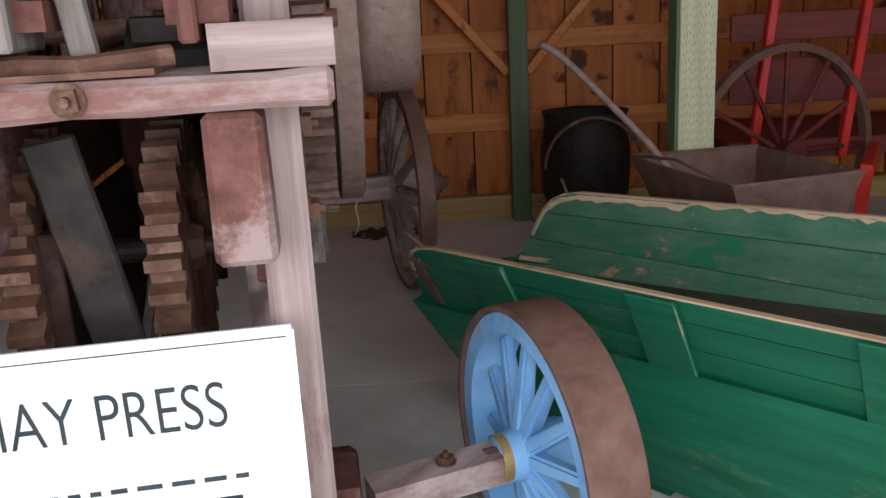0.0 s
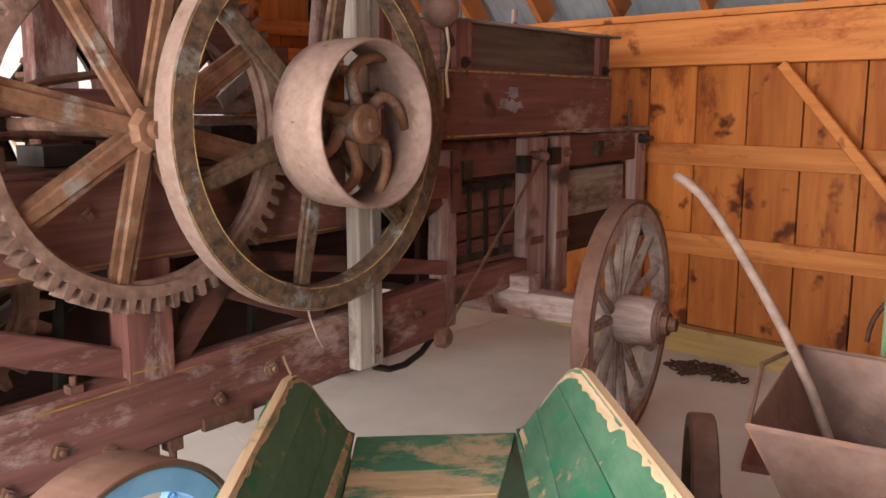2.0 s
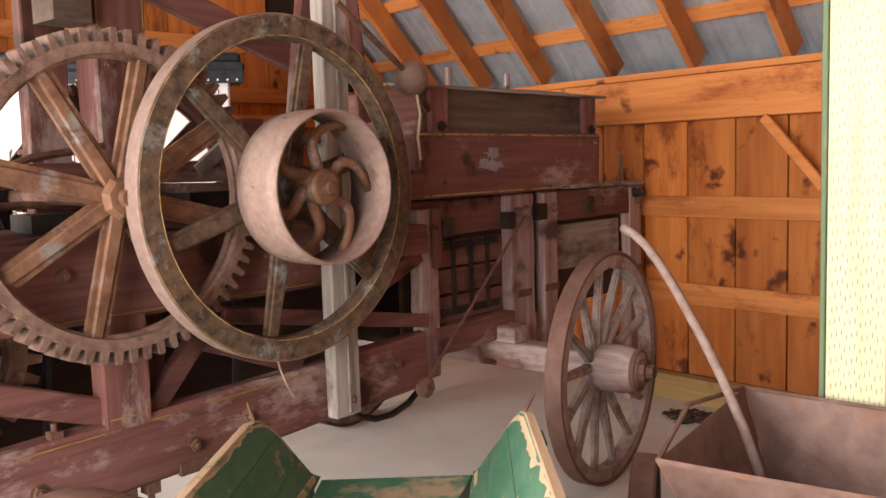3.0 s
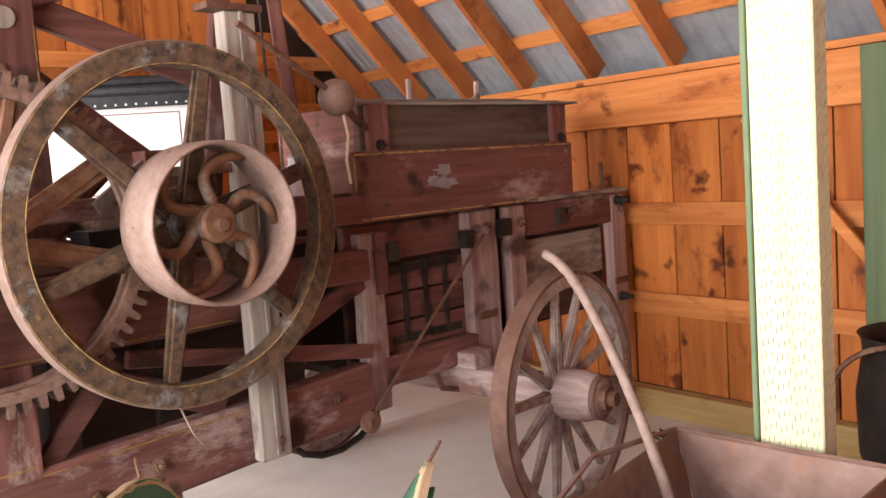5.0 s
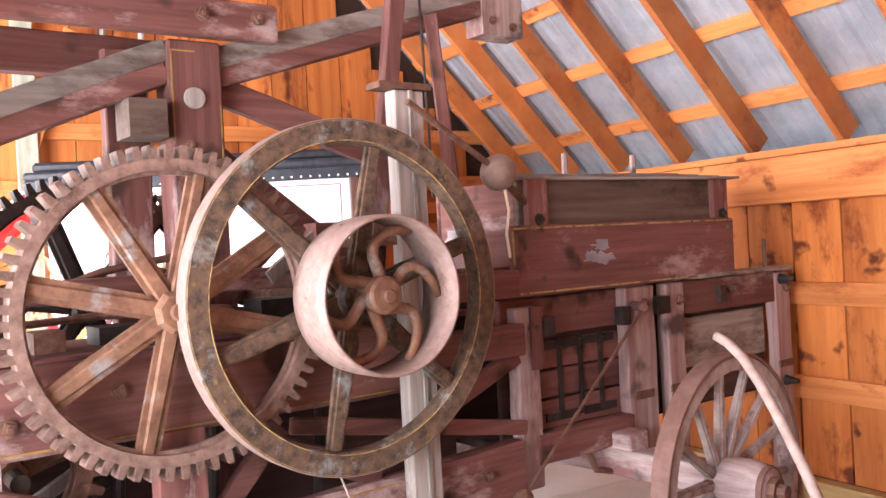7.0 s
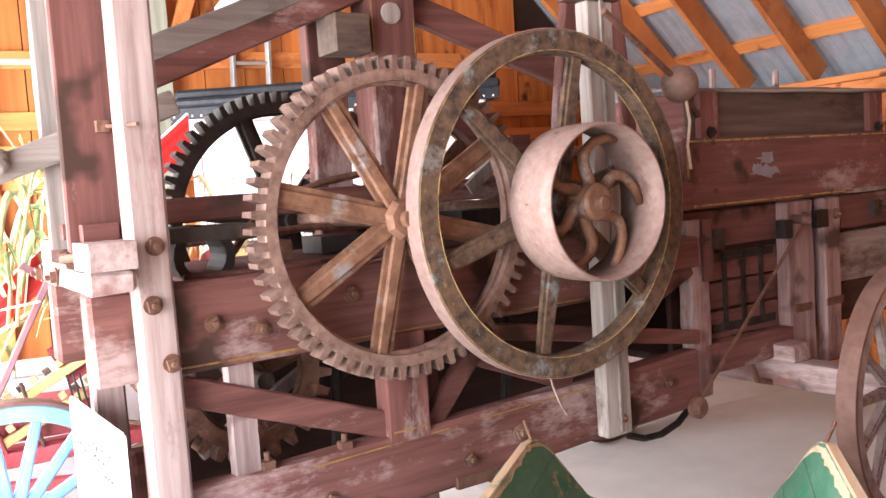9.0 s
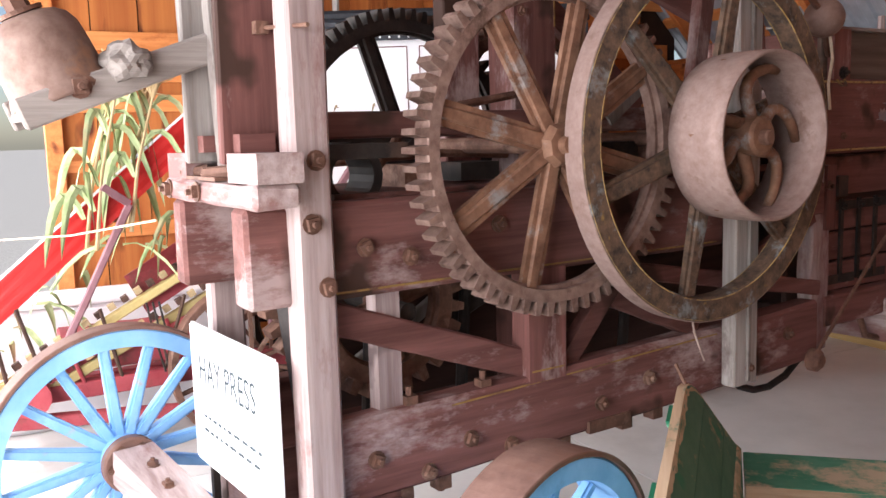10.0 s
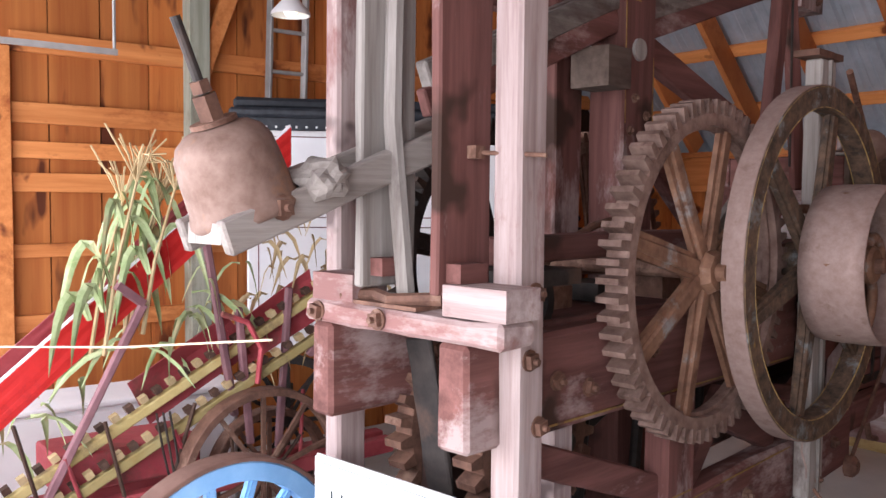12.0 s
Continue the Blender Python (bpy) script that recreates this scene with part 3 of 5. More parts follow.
for i, (s, z, w, h) in enumerate(((1.75, 1.42, 0.10, 0.05), (1.95, 1.44, 0.16, 0.03), (2.3, 1.43, 0.12, 0.08), (2.52, 1.47, 0.2, 0.05), (2.85, 1.52, 0.12, 0.10))):
    pp("deck_iron", block(-0.5 + 0.03 * i, -0.34 + 0.03 * i, s, s + w, z - h, z + h, 0.012, 0.002), BLACKIRON if i % 2 else RUST, "small cast iron fitting")
for pts in (((-0.35, 1.62, 1.42), (-0.35, 1.75, 1.58), (-0.35, 1.98, 1.66), (-0.36, 2.25, 1.70)), ((-0.4, 2.4, 1.62), (-0.42, 2.7, 1.60), (-0.3, 2.95, 1.66)), ((-0.5, 1.5, 1.48), (-0.5, 2.0, 1.50), (-0.5, 2.6, 1.47))):
    pp("control_rod", tube(pts, 0.014, 8), RUST, "bent rusty control rod")
pp("angle_lever", beam((-0.24, 2.55, 1.60), (-0.24, 2.80, 1.78), 0.025, 0.05), GREY, "grey iron angle lever")
pp("angle_block", block(-0.3, -0.2, 2.74, 2.84, 1.72, 1.80, 0.008, 0.002), RED["y"], "small maroon block")

# gears and wheels
spur_gear("main_gear", "large rusty spur gear with eight tapered arms", -0.02, 2.105, 1.522, 0.537, 0.455, 0.075, 64, 0.042, 8, radians(-14), GEARRUST, SPOKEIRON, 0.072)
spur_gear("far_gear", "dark spur gear on the far side", -0.86, 2.06, 1.52, 0.525, 0.44, 0.07, 64, 0.042, 6, radians(20), BLACKIRON, BLACKIRON, 0.07)
spur_gear("rack_gear", "rusty toothed drum gear", -0.36, 1.66, 1.02, 0.30, 0.20, 0.075, 26, 0.045, 4, 0.3, RUST, RUST, 0.06)
spur_gear("rack_gear", "rusty toothed drum gear", -0.655, 1.66, 1.02, 0.30, 0.20, 0.075, 26, 0.045, 4, 0.6, RUST, RUST, 0.06)
spur_gear("bull_gear", "inner toothed gear beside the mast", -0.80, 2.62, 1.53, 0.50, 0.42, 0.06, 56, 0.035, 6, 0.2, RUST, RUST, 0.06)
pp("gear_shaft", lathe([(-0.95, 0.0), (-0.95, 0.028), (0.05, 0.028), (0.05, 0)], 14), RUST, "rusty gear shaft", None, at(0, 2.105, 1.522))
pp("drum_shaft", lathe([(-0.85, 0.0), (-0.85, 0.03), (-0.2, 0.03), (-0.2, 0)], 14), BLACKIRON, "dark drum shaft", None, at(0, 1.66, 1.02))
pp("press_strap", beam((-0.54, 1.36, 1.33), (-0.44, 1.40, 0.70), 0.105, 0.02, (0, 1, 0)), BLACKIRON, "black iron strap plate")

fly_m = at(0.08, 2.722, 1.524) @ Matrix.Diagonal((1, 1.01, 1.01, 1))
fly = pp("flywheel", lathe([(-0.04, 0.548), (-0.04, 0.618), (-0.036, 0.622), (0.036, 0.622), (0.04, 0.618), (0.04, 0.548), (0.030, 0.540), (-0.030, 0.540)], 128, True), FLYRUST, "tall iron flywheel with flaking paint", m=fly_m, smooth=False)
pp("rim_tread", ring(0.619, 0.6245, -0.037, 0.037, 128, 0.002), TREADRUST, "smooth dusty rim tread", fly, fly_m)
pp("rim_line", ring(0.615, 0.6168, -0.0409, 0.0409, 128, 0.0008), GILT, "thin worn yellow line", fly, fly_m)
pp("rim_line", ring(0.5455, 0.5488, -0.0409, 0.0409, 96, 0.0008), GILT, "thin yellow line", fly, fly_m)
for k in range(6):
    arm = bmesh.new()
    hull8(arm, [(x * 0.021 * (1.15 if zz == 0 else 0.95), y * (0.042 if zz == 0 else 0.030), 0.06 if zz == 0 else 0.548) for x in (-1, 1) for y in (-1, 1) for zz in (0, 1)])
    bmesh.ops.bevel(arm, geom=arm.edges[:], offset=0.012, segments=2, affect="EDGES")
    pp("spoke", arm, FLYRUST, "", fly, fly_m @ spoke_turn(radians(-12 + 60 * k)))
pp("hub", lathe([(-0.09, 0), (-0.09, 0.075), (0.09, 0.085), (0.09, 0)], 28), FLYRUST, "", fly, fly_m)
pul_m = at(0.235, 2.73, 1.530)
pulley = pp("drive_pulley", lathe([(-0.105, 0.262), (-0.105, 0.272), (-0.05, 0.276), (0.05, 0.276), (0.105, 0.272), (0.105, 0.262)], 96, True), TREADRUST, "dusty rusted belt pulley with curved arms", m=pul_m, smooth=True)
for k in range(6):
    pts = []
    for i in range(9):
        r = 0.05 + 0.215 * i / 8
        a = radians(60 * k + 10) + 0.62 * math.sin(math.pi * i / 8) * (1 - 0.25 * i / 8) - 0.25 * i / 8
        pts.append((-0.01, r * math.cos(a), r * math.sin(a)))
    pp("curved_arm", tube(pts, 0.023, 8, 0.75), SPOKEIRON, "", pulley, pul_m, True)
pp("hub", lathe([(-0.09, 0), (-0.09, 0.06), (0.045, 0.066), (0.055, 0.055), (0.055, 0.0)], 28), SPOKEIRON, "", pulley, pul_m)
pp("crank_shaft", lathe([(-0.95, 0.0), (-0.95, 0.026), (0.315, 0.026), (0.32, 0.02), (0.32, 0)], 16), RUST, "rusty crank shaft", None, at(0, 2.725, 1.527))

# mast and walking beam
mast = pp("mast", block(-0.60, -0.45, 2.29, 2.50, 0.60, 2.52, 0.008, 0.003), RED["z"], "stout maroon mast with a round plug")
pp("plug", lathe([(0, 0), (0, 0.042), (0.012, 0.040), (0.014, 0)], 24), GREY, "grey round plug", mast, at(-0.45, 2.384, 2.298))
for s in (2.302, 2.488):
    pp("pinstripe", block(-0.4505, -0.4485, s - 0.003, s + 0.003, 1.95, 2.48, 0, 0), STRIPE, "thin yellow line", mast)
pp("pinstripe", block(-0.4505, -0.4485, 2.302, 2.488, 2.474, 2.480, 0, 0), STRIPE, "thin yellow line", mast)
bolts(mast, -0.449, ((2.36, 2.12), (2.33, 2.0), (2.44, 2.06)), 0.014)
pp("mast_strut", block(-0.68, -0.61, 2.10, 2.26, 1.3, 2.5, 0.006, 0.003), RED["z"], "second maroon upright behind the mast")
head = pp("head_beam", block(-0.448, -0.38, 0.9, 2.72, 2.525, 2.675, 0.008, 0.003), RED["y"], "maroon head beam bolted over the mast")
bolts(head, -0.379, ((2.404, 2.605), (2.63, 2.612)), 0.021)
pp("head_beam_back", block(-0.74, -0.66, 0.9, 2.62, 2.40, 2.56, 0.008, 0.003), RED["y"], "rear maroon head beam")
pp("lever_socket", block(-0.56, -0.40, 2.12, 2.26, 2.14, 2.28, 0.012, 0.003), GRIMY, "grimy iron socket under the lever")


def lever_z(s):
    return 1.773 + 0.365 * (s - 0.80)


for d in (-0.50, -0.57):
    pp("walking_beam", beam((d, 1.40, 2.026), (d, 2.30, 2.40), 0.045, 0.085), RED["y"], "maroon lower plank of the walking beam")
    pp("walking_beam", beam((d, 2.48, 2.385), (d, 3.98, 2.865), 0.045, 0.075), RED["y"], "maroon lower plank of the walking beam")
    pp("beam_cap", beam((d, 1.40, 2.111), (d, 2.30, 2.485), 0.05, 0.085), GREYY, "grey upper plank of the walking beam")
    pp("beam_cap", beam((d, 2.48, 2.462), (d, 3.98, 2.945), 0.05, 0.085), GREYY, "grey upper plank of the walking beam")
endb = pp("lever_end", block(-0.60, -0.47, 3.86, 4.12, 2.70, 3.04, 0.01, 0.003), PALE["z"], "bolted weathered end block")
bolts(endb, -0.469, ((3.92, 2.77), (4.05, 2.75), (3.92, 2.94), (4.05, 2.92)), 0.016)
pp("mast_brace", beam((-0.55, 2.50, 2.36), (-0.50, 3.35, 2.06), 0.06, 0.11), RED["y"], "maroon mast brace")
pp("mast_brace", beam((-0.62, 2.5, 2.12), (-0.62, 3.1, 1.66), 0.06, 0.09), RED["y"], "maroon mast brace")
for d, mat_ in ((-0.455, GREY), (-0.645, GREY)):
    pp("weight_arm", beam((d, 0.65, lever_z(0.65) - 0.075), (d, 1.52, lever_z(1.52) - 0.075), 0.035, 0.085), GREYY, "weathered arm that carries the counterweight")
tilt = Matrix.Rotation(math.atan(0.42), 4, "X")
wm = Matrix.Translation((-0.565, 0.785, 1.700)) @ tilt @ Matrix.Diagonal((0.98, 0.98, 1.0, 1)) @ Matrix.Rotation(-math.pi / 2, 4, "Y")
weight = pp("counterweight", lathe([(0.0, 0), (0.0, 0.142), (0.012, 0.147), (0.03, 0.142), (0.04, 0.137), (0.12, 0.133), (0.175, 0.127), (0.205, 0.112), (0.225, 0.085), (0.235, 0.05), (0.237, 0)], 48), POT, "rusty bell-shaped cast iron counterweight", m=wm, smooth=True)
pp("washer", lathe([(0.236, 0), (0.236, 0.06), (0.248, 0.06), (0.248, 0)], 20), RUST, "", weight, wm)
pp("nut", lathe([(0.248, 0), (0.248, 0.034), (0.31, 0.034), (0.31, 0)], 6), RUST, "", weight, wm)
pp("nut", lathe([(0.315, 0), (0.315, 0.028), (0.345, 0.026), (0.345, 0)], 6), RUST, "", weight, wm)
pp("threaded_rod", lathe([(0.24, 0), (0.24, 0.013), (0.50, 0.013), (0.50, 0)], 10), BLACKIRON, "dark threaded rod", weight, wm)
pp("arm_cross_block", beam((-0.475, 0.68, lever_z(0.68) - 0.075), (-0.625, 0.68, lever_z(0.68) - 0.075), 0.05, 0.05), GREY, "weathered arm tip")
pp("bolt", bolt(0.024), RUST, "", None, at(-0.437, 0.80, lever_z(0.80) - 0.055))
rag = bmesh.new()
bmesh.ops.create_icosphere(rag, subdivisions=3, radius=0.075)
for v in rag.verts:
    v.co = Vector((v.co.x * 1.3, v.co.y * 0.8, v.co.z * 0.7)) * (1 + 0.45 * noise.noise(v.co * 22))
pp("rag_wrap", rag, GREYY, "stiff dirty rag wrapped round the arm", None, at(-0.455, 0.93, lever_z(0.93) - 0.03))

# grey middle post, rods and ball governor
mid = pp("middle_post", block(-0.095, -0.03, 3.015, 3.155, 0.56, 2.30, 0.006, 0.003), GREY, "grey weathered upright plank")
join_s = block(-0.028, -0.016, 3.08, 3.095, 0.58, 2.3, 0.002, 0)
pp("batten", join_s, GREY, "thin batten", mid)
pp("iron_clip", block(-0.11, -0.01, 2.94, 3.18, 2.302, 2.327, 0.003, 0), RUST, "rusty clip", mid)
pp("bolt", bolt(0.016), RUST, "", mid, at(-0.03, 3.10, 0.63))
pp("upright_bar", beam((-0.28, 3.02, 1.45), (-0.28, 3.22, 2.75), 0.05, 0.08), RED["z"], "maroon inclined bar")
pp("upright_bar", beam((-0.36, 3.46, 2.72), (-0.32, 3.52, 1.80), 0.04, 0.06), RED["z"], "maroon inclined bar")
pp("thin_rod", tube([(-0.3, 3.36, 2.8), (-0.3, 3.38, 1.9)], 0.006, 6), BLACKIRON, "thin dark rod")
ballm = Matrix.Translation((-0.02, 3.52, 1.98))
gov = bmesh.new()
bmesh.ops.create_uvsphere(gov, u_segments=28, v_segments=18, radius=0.078)
pp("governor_ball", gov, POT, "rusty iron ball on a rod", None, ballm, True)
pp("governor_rod", tube([(-0.02, 3.52, 1.985), (0.08, 3.0, 2.235)], 0.013, 8), RUST, "rusty rod")
pp("governor_stem", tube([(-0.02, 3.52, 1.975), (-0.16, 3.78, 1.86)], 0.018, 8), RUST, "rusty rod")
pp("twine", tube([(0.0, 3.53, 1.92), (0.005, 3.545, 1.82), (0.0, 3.53, 1.72), (0.004, 3.54, 1.62)], 0.006, 6), ROPE, "hanging pale twine")
pp("twine", tube([(0.10, 2.62, 0.905), (0.09, 2.64, 0.86), (0.10, 2.66, 0.80), (0.085, 2.70, 0.75)], 0.004, 6), HANDLE, "frayed twine tied to the rim")
pp("jar", lathe([(0, 0), (0, 0.055), (0.12, 0.055), (0.14, 0.04), (0.17, 0.04), (0.17, 0)], 20), WHITE, "dusty pale jar", None, Matrix.Translation((-0.33, 3.52, 1.58)) @ Matrix.Rotation(-math.pi / 2, 4, "Y"))
pp("jar_shelf", block(-0.45, -0.2, 3.1, 3.72, 1.54, 1.575, 0.004, 0.002), RED["y"], "maroon shelf")
pp("cross_head", block(-0.30, -0.06, 2.86, 3.20, 1.70, 1.735, 0.006, 0.002), RUST, "rusty cross head")
pp("shelf_beam", block(-0.20, -0.12, 3.14, 3.70, 1.44, 1.56, 0.006, 0.003), RED["y"], "maroon beam")

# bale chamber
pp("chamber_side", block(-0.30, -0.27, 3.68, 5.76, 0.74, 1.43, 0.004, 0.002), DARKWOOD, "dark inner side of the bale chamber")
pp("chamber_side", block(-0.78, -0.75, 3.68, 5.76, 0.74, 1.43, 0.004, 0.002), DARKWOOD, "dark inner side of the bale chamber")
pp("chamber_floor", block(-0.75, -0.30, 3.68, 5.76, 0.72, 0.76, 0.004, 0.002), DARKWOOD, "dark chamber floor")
for z0, z1 in ((0.80, 0.93), (0.94, 1.07), (1.08, 1.21)):
    pp("side_plank", block(-0.268, -0.235, 3.86, 4.44, z0, z1, 0.005, 0.003), RED["y"], "maroon side plank")
pp("side_plank", block(-0.268, -0.225, 3.66, 4.44, 1.24, 1.42, 0.006, 0.003), RED["y"], "maroon top side plank")
pp("chamber_rail", block(-0.24, -0.16, 3.80, 4.46, 0.66, 0.80, 0.008, 0.003), RED["y"], "maroon lower rail")
for s0, s1, z0, z1, mm, lab in ((3.70, 3.84, 0.56, 1.385, PALE["z"], "pale worn stake"), (4.43, 4.65, 0.60, 1.425, PINK, "wide worn pinkish stake"), (4.745, 4.89, 0.56, 1.425, PINK, "worn pinkish stake"), (5.74, 5.89, 0.0, 1.42, PINK, "worn pinkish end stake")):
    st = pp("stake", block(-0.235, -0.165, s0, s1, z0, z1, 0.008, 0.004), mm, lab)
    bolts(st, -0.164, (((s0 + s1) / 2 + 0.03, z1 - 0.09),), 0.022)
pp("stake_cap", block(-0.165, -0.15, 3.78, 3.85, 1.10, 1.385, 0.003, 0.001), RED["z"], "maroon facing strip")
pp("upper_rail", block(-0.24, -0.17, 4.90, 5.74, 1.25, 1.43, 0.006, 0.003), RED["y"], "maroon upper rail")
pp("rail_peg", tube([(-0.2, 4.50, 1.335), (-0.04, 4.42, 1.335)], 0.022, 8), RED["y"], "maroon wooden peg")
pp("chamber_top", block(-0.26, -0.13, 4.98, 5.87, 1.434, 1.456, 0.004, 0.003), GREYY, "flat grey top plank")
for s, z, w in ((4.69, 1.33, 0.05), (4.405, 1.30, 0.03), (3.88, 1.30, 0.035), (5.20, 1.35, 0.03)):
    pp("bracket", block(-0.19, -0.135, s - w, s + w, z - 0.055, z + 0.035, 0.008, 0.002), BLACKIRON, "dark iron bracket")
for s in (4.54, 4.82, 5.815):
    pp("stake_strap", block(-0.168, -0.158, s - 0.07, s + 0.07, 0.86, 0.90, 0.003, 0.001), RUST, "rusty strap")
pp("rail_peg", tube([(-0.2, 5.30, 1.36), (-0.10, 5.28, 1.36)], 0.018, 8), RUST, "rusty peg")
pp("back_panel", block(-0.266, -0.24, 4.92, 5.72, 0.95, 1.22, 0.004, 0.002), GREYY, "grey weathered panel")
pp("end_spike", tube([(-0.2, 5.70, 1.38), (-0.2, 5.70, 1.62)], 0.012, 8), RUST, "upright rusty spike")
for z in (1.38, 0.78):
    hk = lathe([(0, 0), (0, 0.045), (0.04, 0.03), (0.12, 0.012), (0.12, 0)], 10)
    pp("end_bolt", hk, BLACKIRON, "dark pointed bolt", None, Matrix.Translation((-0.2, 5.80, z)))
for s, z in ((4.02, 1.19), (4.02, 0.85), (4.28, 1.19), (4.28, 0.85)):
    pp("hinge_strap", block(-0.234, -0.226, s - 0.10, s + 0.12, z - 0.02, z + 0.02, 0.002, 0), BLACKIRON, "black iron strap")
for s in (4.02, 4.16, 4.30):
    pp("strap_bar", block(-0.234, -0.222, s - 0.012, s + 0.012, 0.84, 1.22, 0.002, 0), BLACKIRON, "black iron bar")
    pp("bolt", bolt(0.018), BLACKIRON, "", None, at(-0.224, s, 1.19))
board = pp("name_board", block(-0.165, -0.135, 3.67, 5.32, 1.435, 1.755, 0.02, 0.003), RED["y"], "maroon name board edged with a yellow line")
for a, b in (((3.69, 1.742), (5.30, 1.742)), ((3.69, 1.450), (5.30, 1.450)), ((3.685, 1.45), (3.685, 1.74))):
    pp("edge_line", tube([(-0.1345, a[0], a[1]), (-0.1345, b[0], b[1])], 0.005, 5), GILT, "thin yellow line", board)
random.seed(8)
for s, z, rs, rz in ((4.24, 1.585, 0.13, 0.035), (4.27, 1.65, 0.10, 0.03), (4.36, 1.61, 0.045, 0.065), (4.17, 1.60, 0.05, 0.03)):
    blot = bmesh.new()
    rim_v = [blot.verts.new((-0.1338, s + rs * k_ * math.cos(a * 0.2618), z + rz * k_ * math.sin(a * 0.2618))) for a, k_ in ((a, random.uniform(0.55, 1.1)) for a in range(24))]
    face = blot.faces.new(rim_v)
    bmesh.ops.solidify(blot, geom=[face], thickness=0.0012)
    pp("worn_paint_patch", blot, GREYPAINT, "faded pale paint smear", board)
pp("hook", tube([(-0.135, 3.80, 1.75), (-0.12, 3.82, 1.725), (-0.12, 3.85, 1.725), (-0.135, 3.86, 1.75)], 0.006, 6), STRIPE, "small brass hook", board)
bolts(board, -0.134, ((3.86, 1.51), (5.24, 1.62), (5.26, 1.70)), 0.012)
pp("hopper_side", block(-0.205, -0.175, 3.76, 5.31, 1.72, 1.965, 0.006, 0.003), GRIMY, "grimy hopper side board")
pp("hopper_side", block(-0.80, -0.77, 3.76, 5.31, 1.44, 1.965, 0.006, 0.003), RED["y"], "maroon hopper side board")
pp("hopper_end", block(-0.77, -0.205, 3.76, 3.79, 1.44, 1.965, 0.006, 0.003), RED["x"], "maroon hopper end")
pp("hopper_end", block(-0.77, -0.205, 5.28, 5.31, 1.44, 1.965, 0.006, 0.003), RED["x"], "maroon hopper end")
for s in (3.79, 5.16):
    pp("hopper_cleat", block(-0.174, -0.14, s, s + 0.12, 1.70, 1.965, 0.006, 0.003), RED["z"], "maroon cleat")
    pp("bolt", bolt(0.02), BLACKIRON, "", None, at(-0.139, s + 0.06, 1.78))
for i in range(4):
    z = 1.968 + 0.014 * i
    pp("loose_slat", beam((-0.19 - 0.1 * i, 3.70 + 0.05 * i, z), (-0.15 - 0.09 * i, 5.36 - 0.06 * i, z + 0.005), 0.09, 0.014), GREYY, "loose grey slat")
for s in (4.68, 5.26):
    pp("slat_peg", tube([(-0.785, s, 1.93), (-0.785, s + 0.005, 2.17)], 0.02, 7), PALE["z"], "upright peg")
pp("brace_rod", tube([(-0.12, 4.50, 1.31), (-0.09, 3.66, 0.60), (-0.05, 3.60, 0.56)], 0.009, 6), RUST, "thin diagonal rod")
pp("rod_hook", lathe([(0, 0), (0, 0.05), (0.03, 0.05), (0.05, 0.03), (0.05, 0)], 12), RUST, "rusty rod end", None, at(-0.1, 3.62, 0.56))
pp("chamber_hook", tube([(-0.2, 4.15, 0.66), (-0.2, 4.2, 0.56), (-0.2, 4.35, 0.52), (-0.2, 4.45, 0.56)], 0.016, 8), RUST, "rusty hook under the chamber")

pp("skid_hoop", tube([(-0.30, 3.30, 0.60), (-0.30, 3.325, 0.51), (-0.30, 3.40, 0.435), (-0.30, 3.50, 0.40), (-0.30, 3.61, 0.395), (-0.30, 3.73, 0.425), (-0.30, 3.825, 0.485), (-0.30, 3.875, 0.58), (-0.30, 3.885, 0.73)], 0.016, 8), BLACKIRON, "dark curved iron hoop under the sill")

# road wheels
def wheel(parent, m, r, width, spokes, wood, hub_wood, tyre_mat, hub_r, hub_len, dish=0.03, thing_offset=None, label="", band=None, hub_shift=0.0):
    put = (lambda name, bm, mat, lab, par, mm, smooth=False: pp(name, bm, mat, lab, par, mm, smooth)) if parent is press else (lambda name, bm, mat, lab, par, mm, smooth=False: (bmesh.ops.transform(bm, matrix=mm, verts=bm.verts), part(name, bm, mat, par, lab, smooth=smooth))[1])
    felloe = put("wheel", ring(r - 0.075, r - 0.012, -width * 0.42, width * 0.42, 72, 0.008), wood, label, parent, m)
    put("tyre", ring(r - 0.014, r, -width * 0.5, width * 0.5, 72, 0.003), tyre_mat, "", felloe, m)
    for k in range(spokes):
        arm = bmesh.new()
        hull8(arm, [(x * (0.017 if zz else 0.025) + (0 if zz else -dish), y * (0.017 if zz else 0.022), (r - 0.072) if zz else hub_r * 0.8) for x in (-1, 1) for y in (-1, 1) for zz in (0, 1)])
        bmesh.ops.bevel(arm, geom=arm.edges[:], offset=0.008, segments=2, affect="EDGES")
        put("spoke", arm, wood, "", felloe, m @ spoke_turn(2 * math.pi * (k + 0.3) / spokes))
    h = hub_len / 2
    m = m @ Matrix.Translation((hub_shift, 0, 0))
    put("hub", lathe([(-h, 0), (-h, hub_r * 0.75), (-h * 0.4, hub_r), (h * 0.4, hub_r), (h * 0.95, hub_r * 0.82), (h, hub_r * 0.8), (h, 0)], 28), hub_wood, "", felloe, m, True)
    put("hub_band", ring(hub_r * 0.80, hub_r * 0.86, h * 0.75, h * 1.03, 28, 0.003), band or tyre_mat, "", felloe, m)
    put("axle_nut", lathe([(h, 0), (h, hub_r * 0.5), (h + 0.035, hub_r * 0.48), (h + 0.035, hub_r * 0.3), (h + 0.07, hub_r * 0.28), (h + 0.07, 0)], 8), RUST, "", felloe, m)
    return felloe


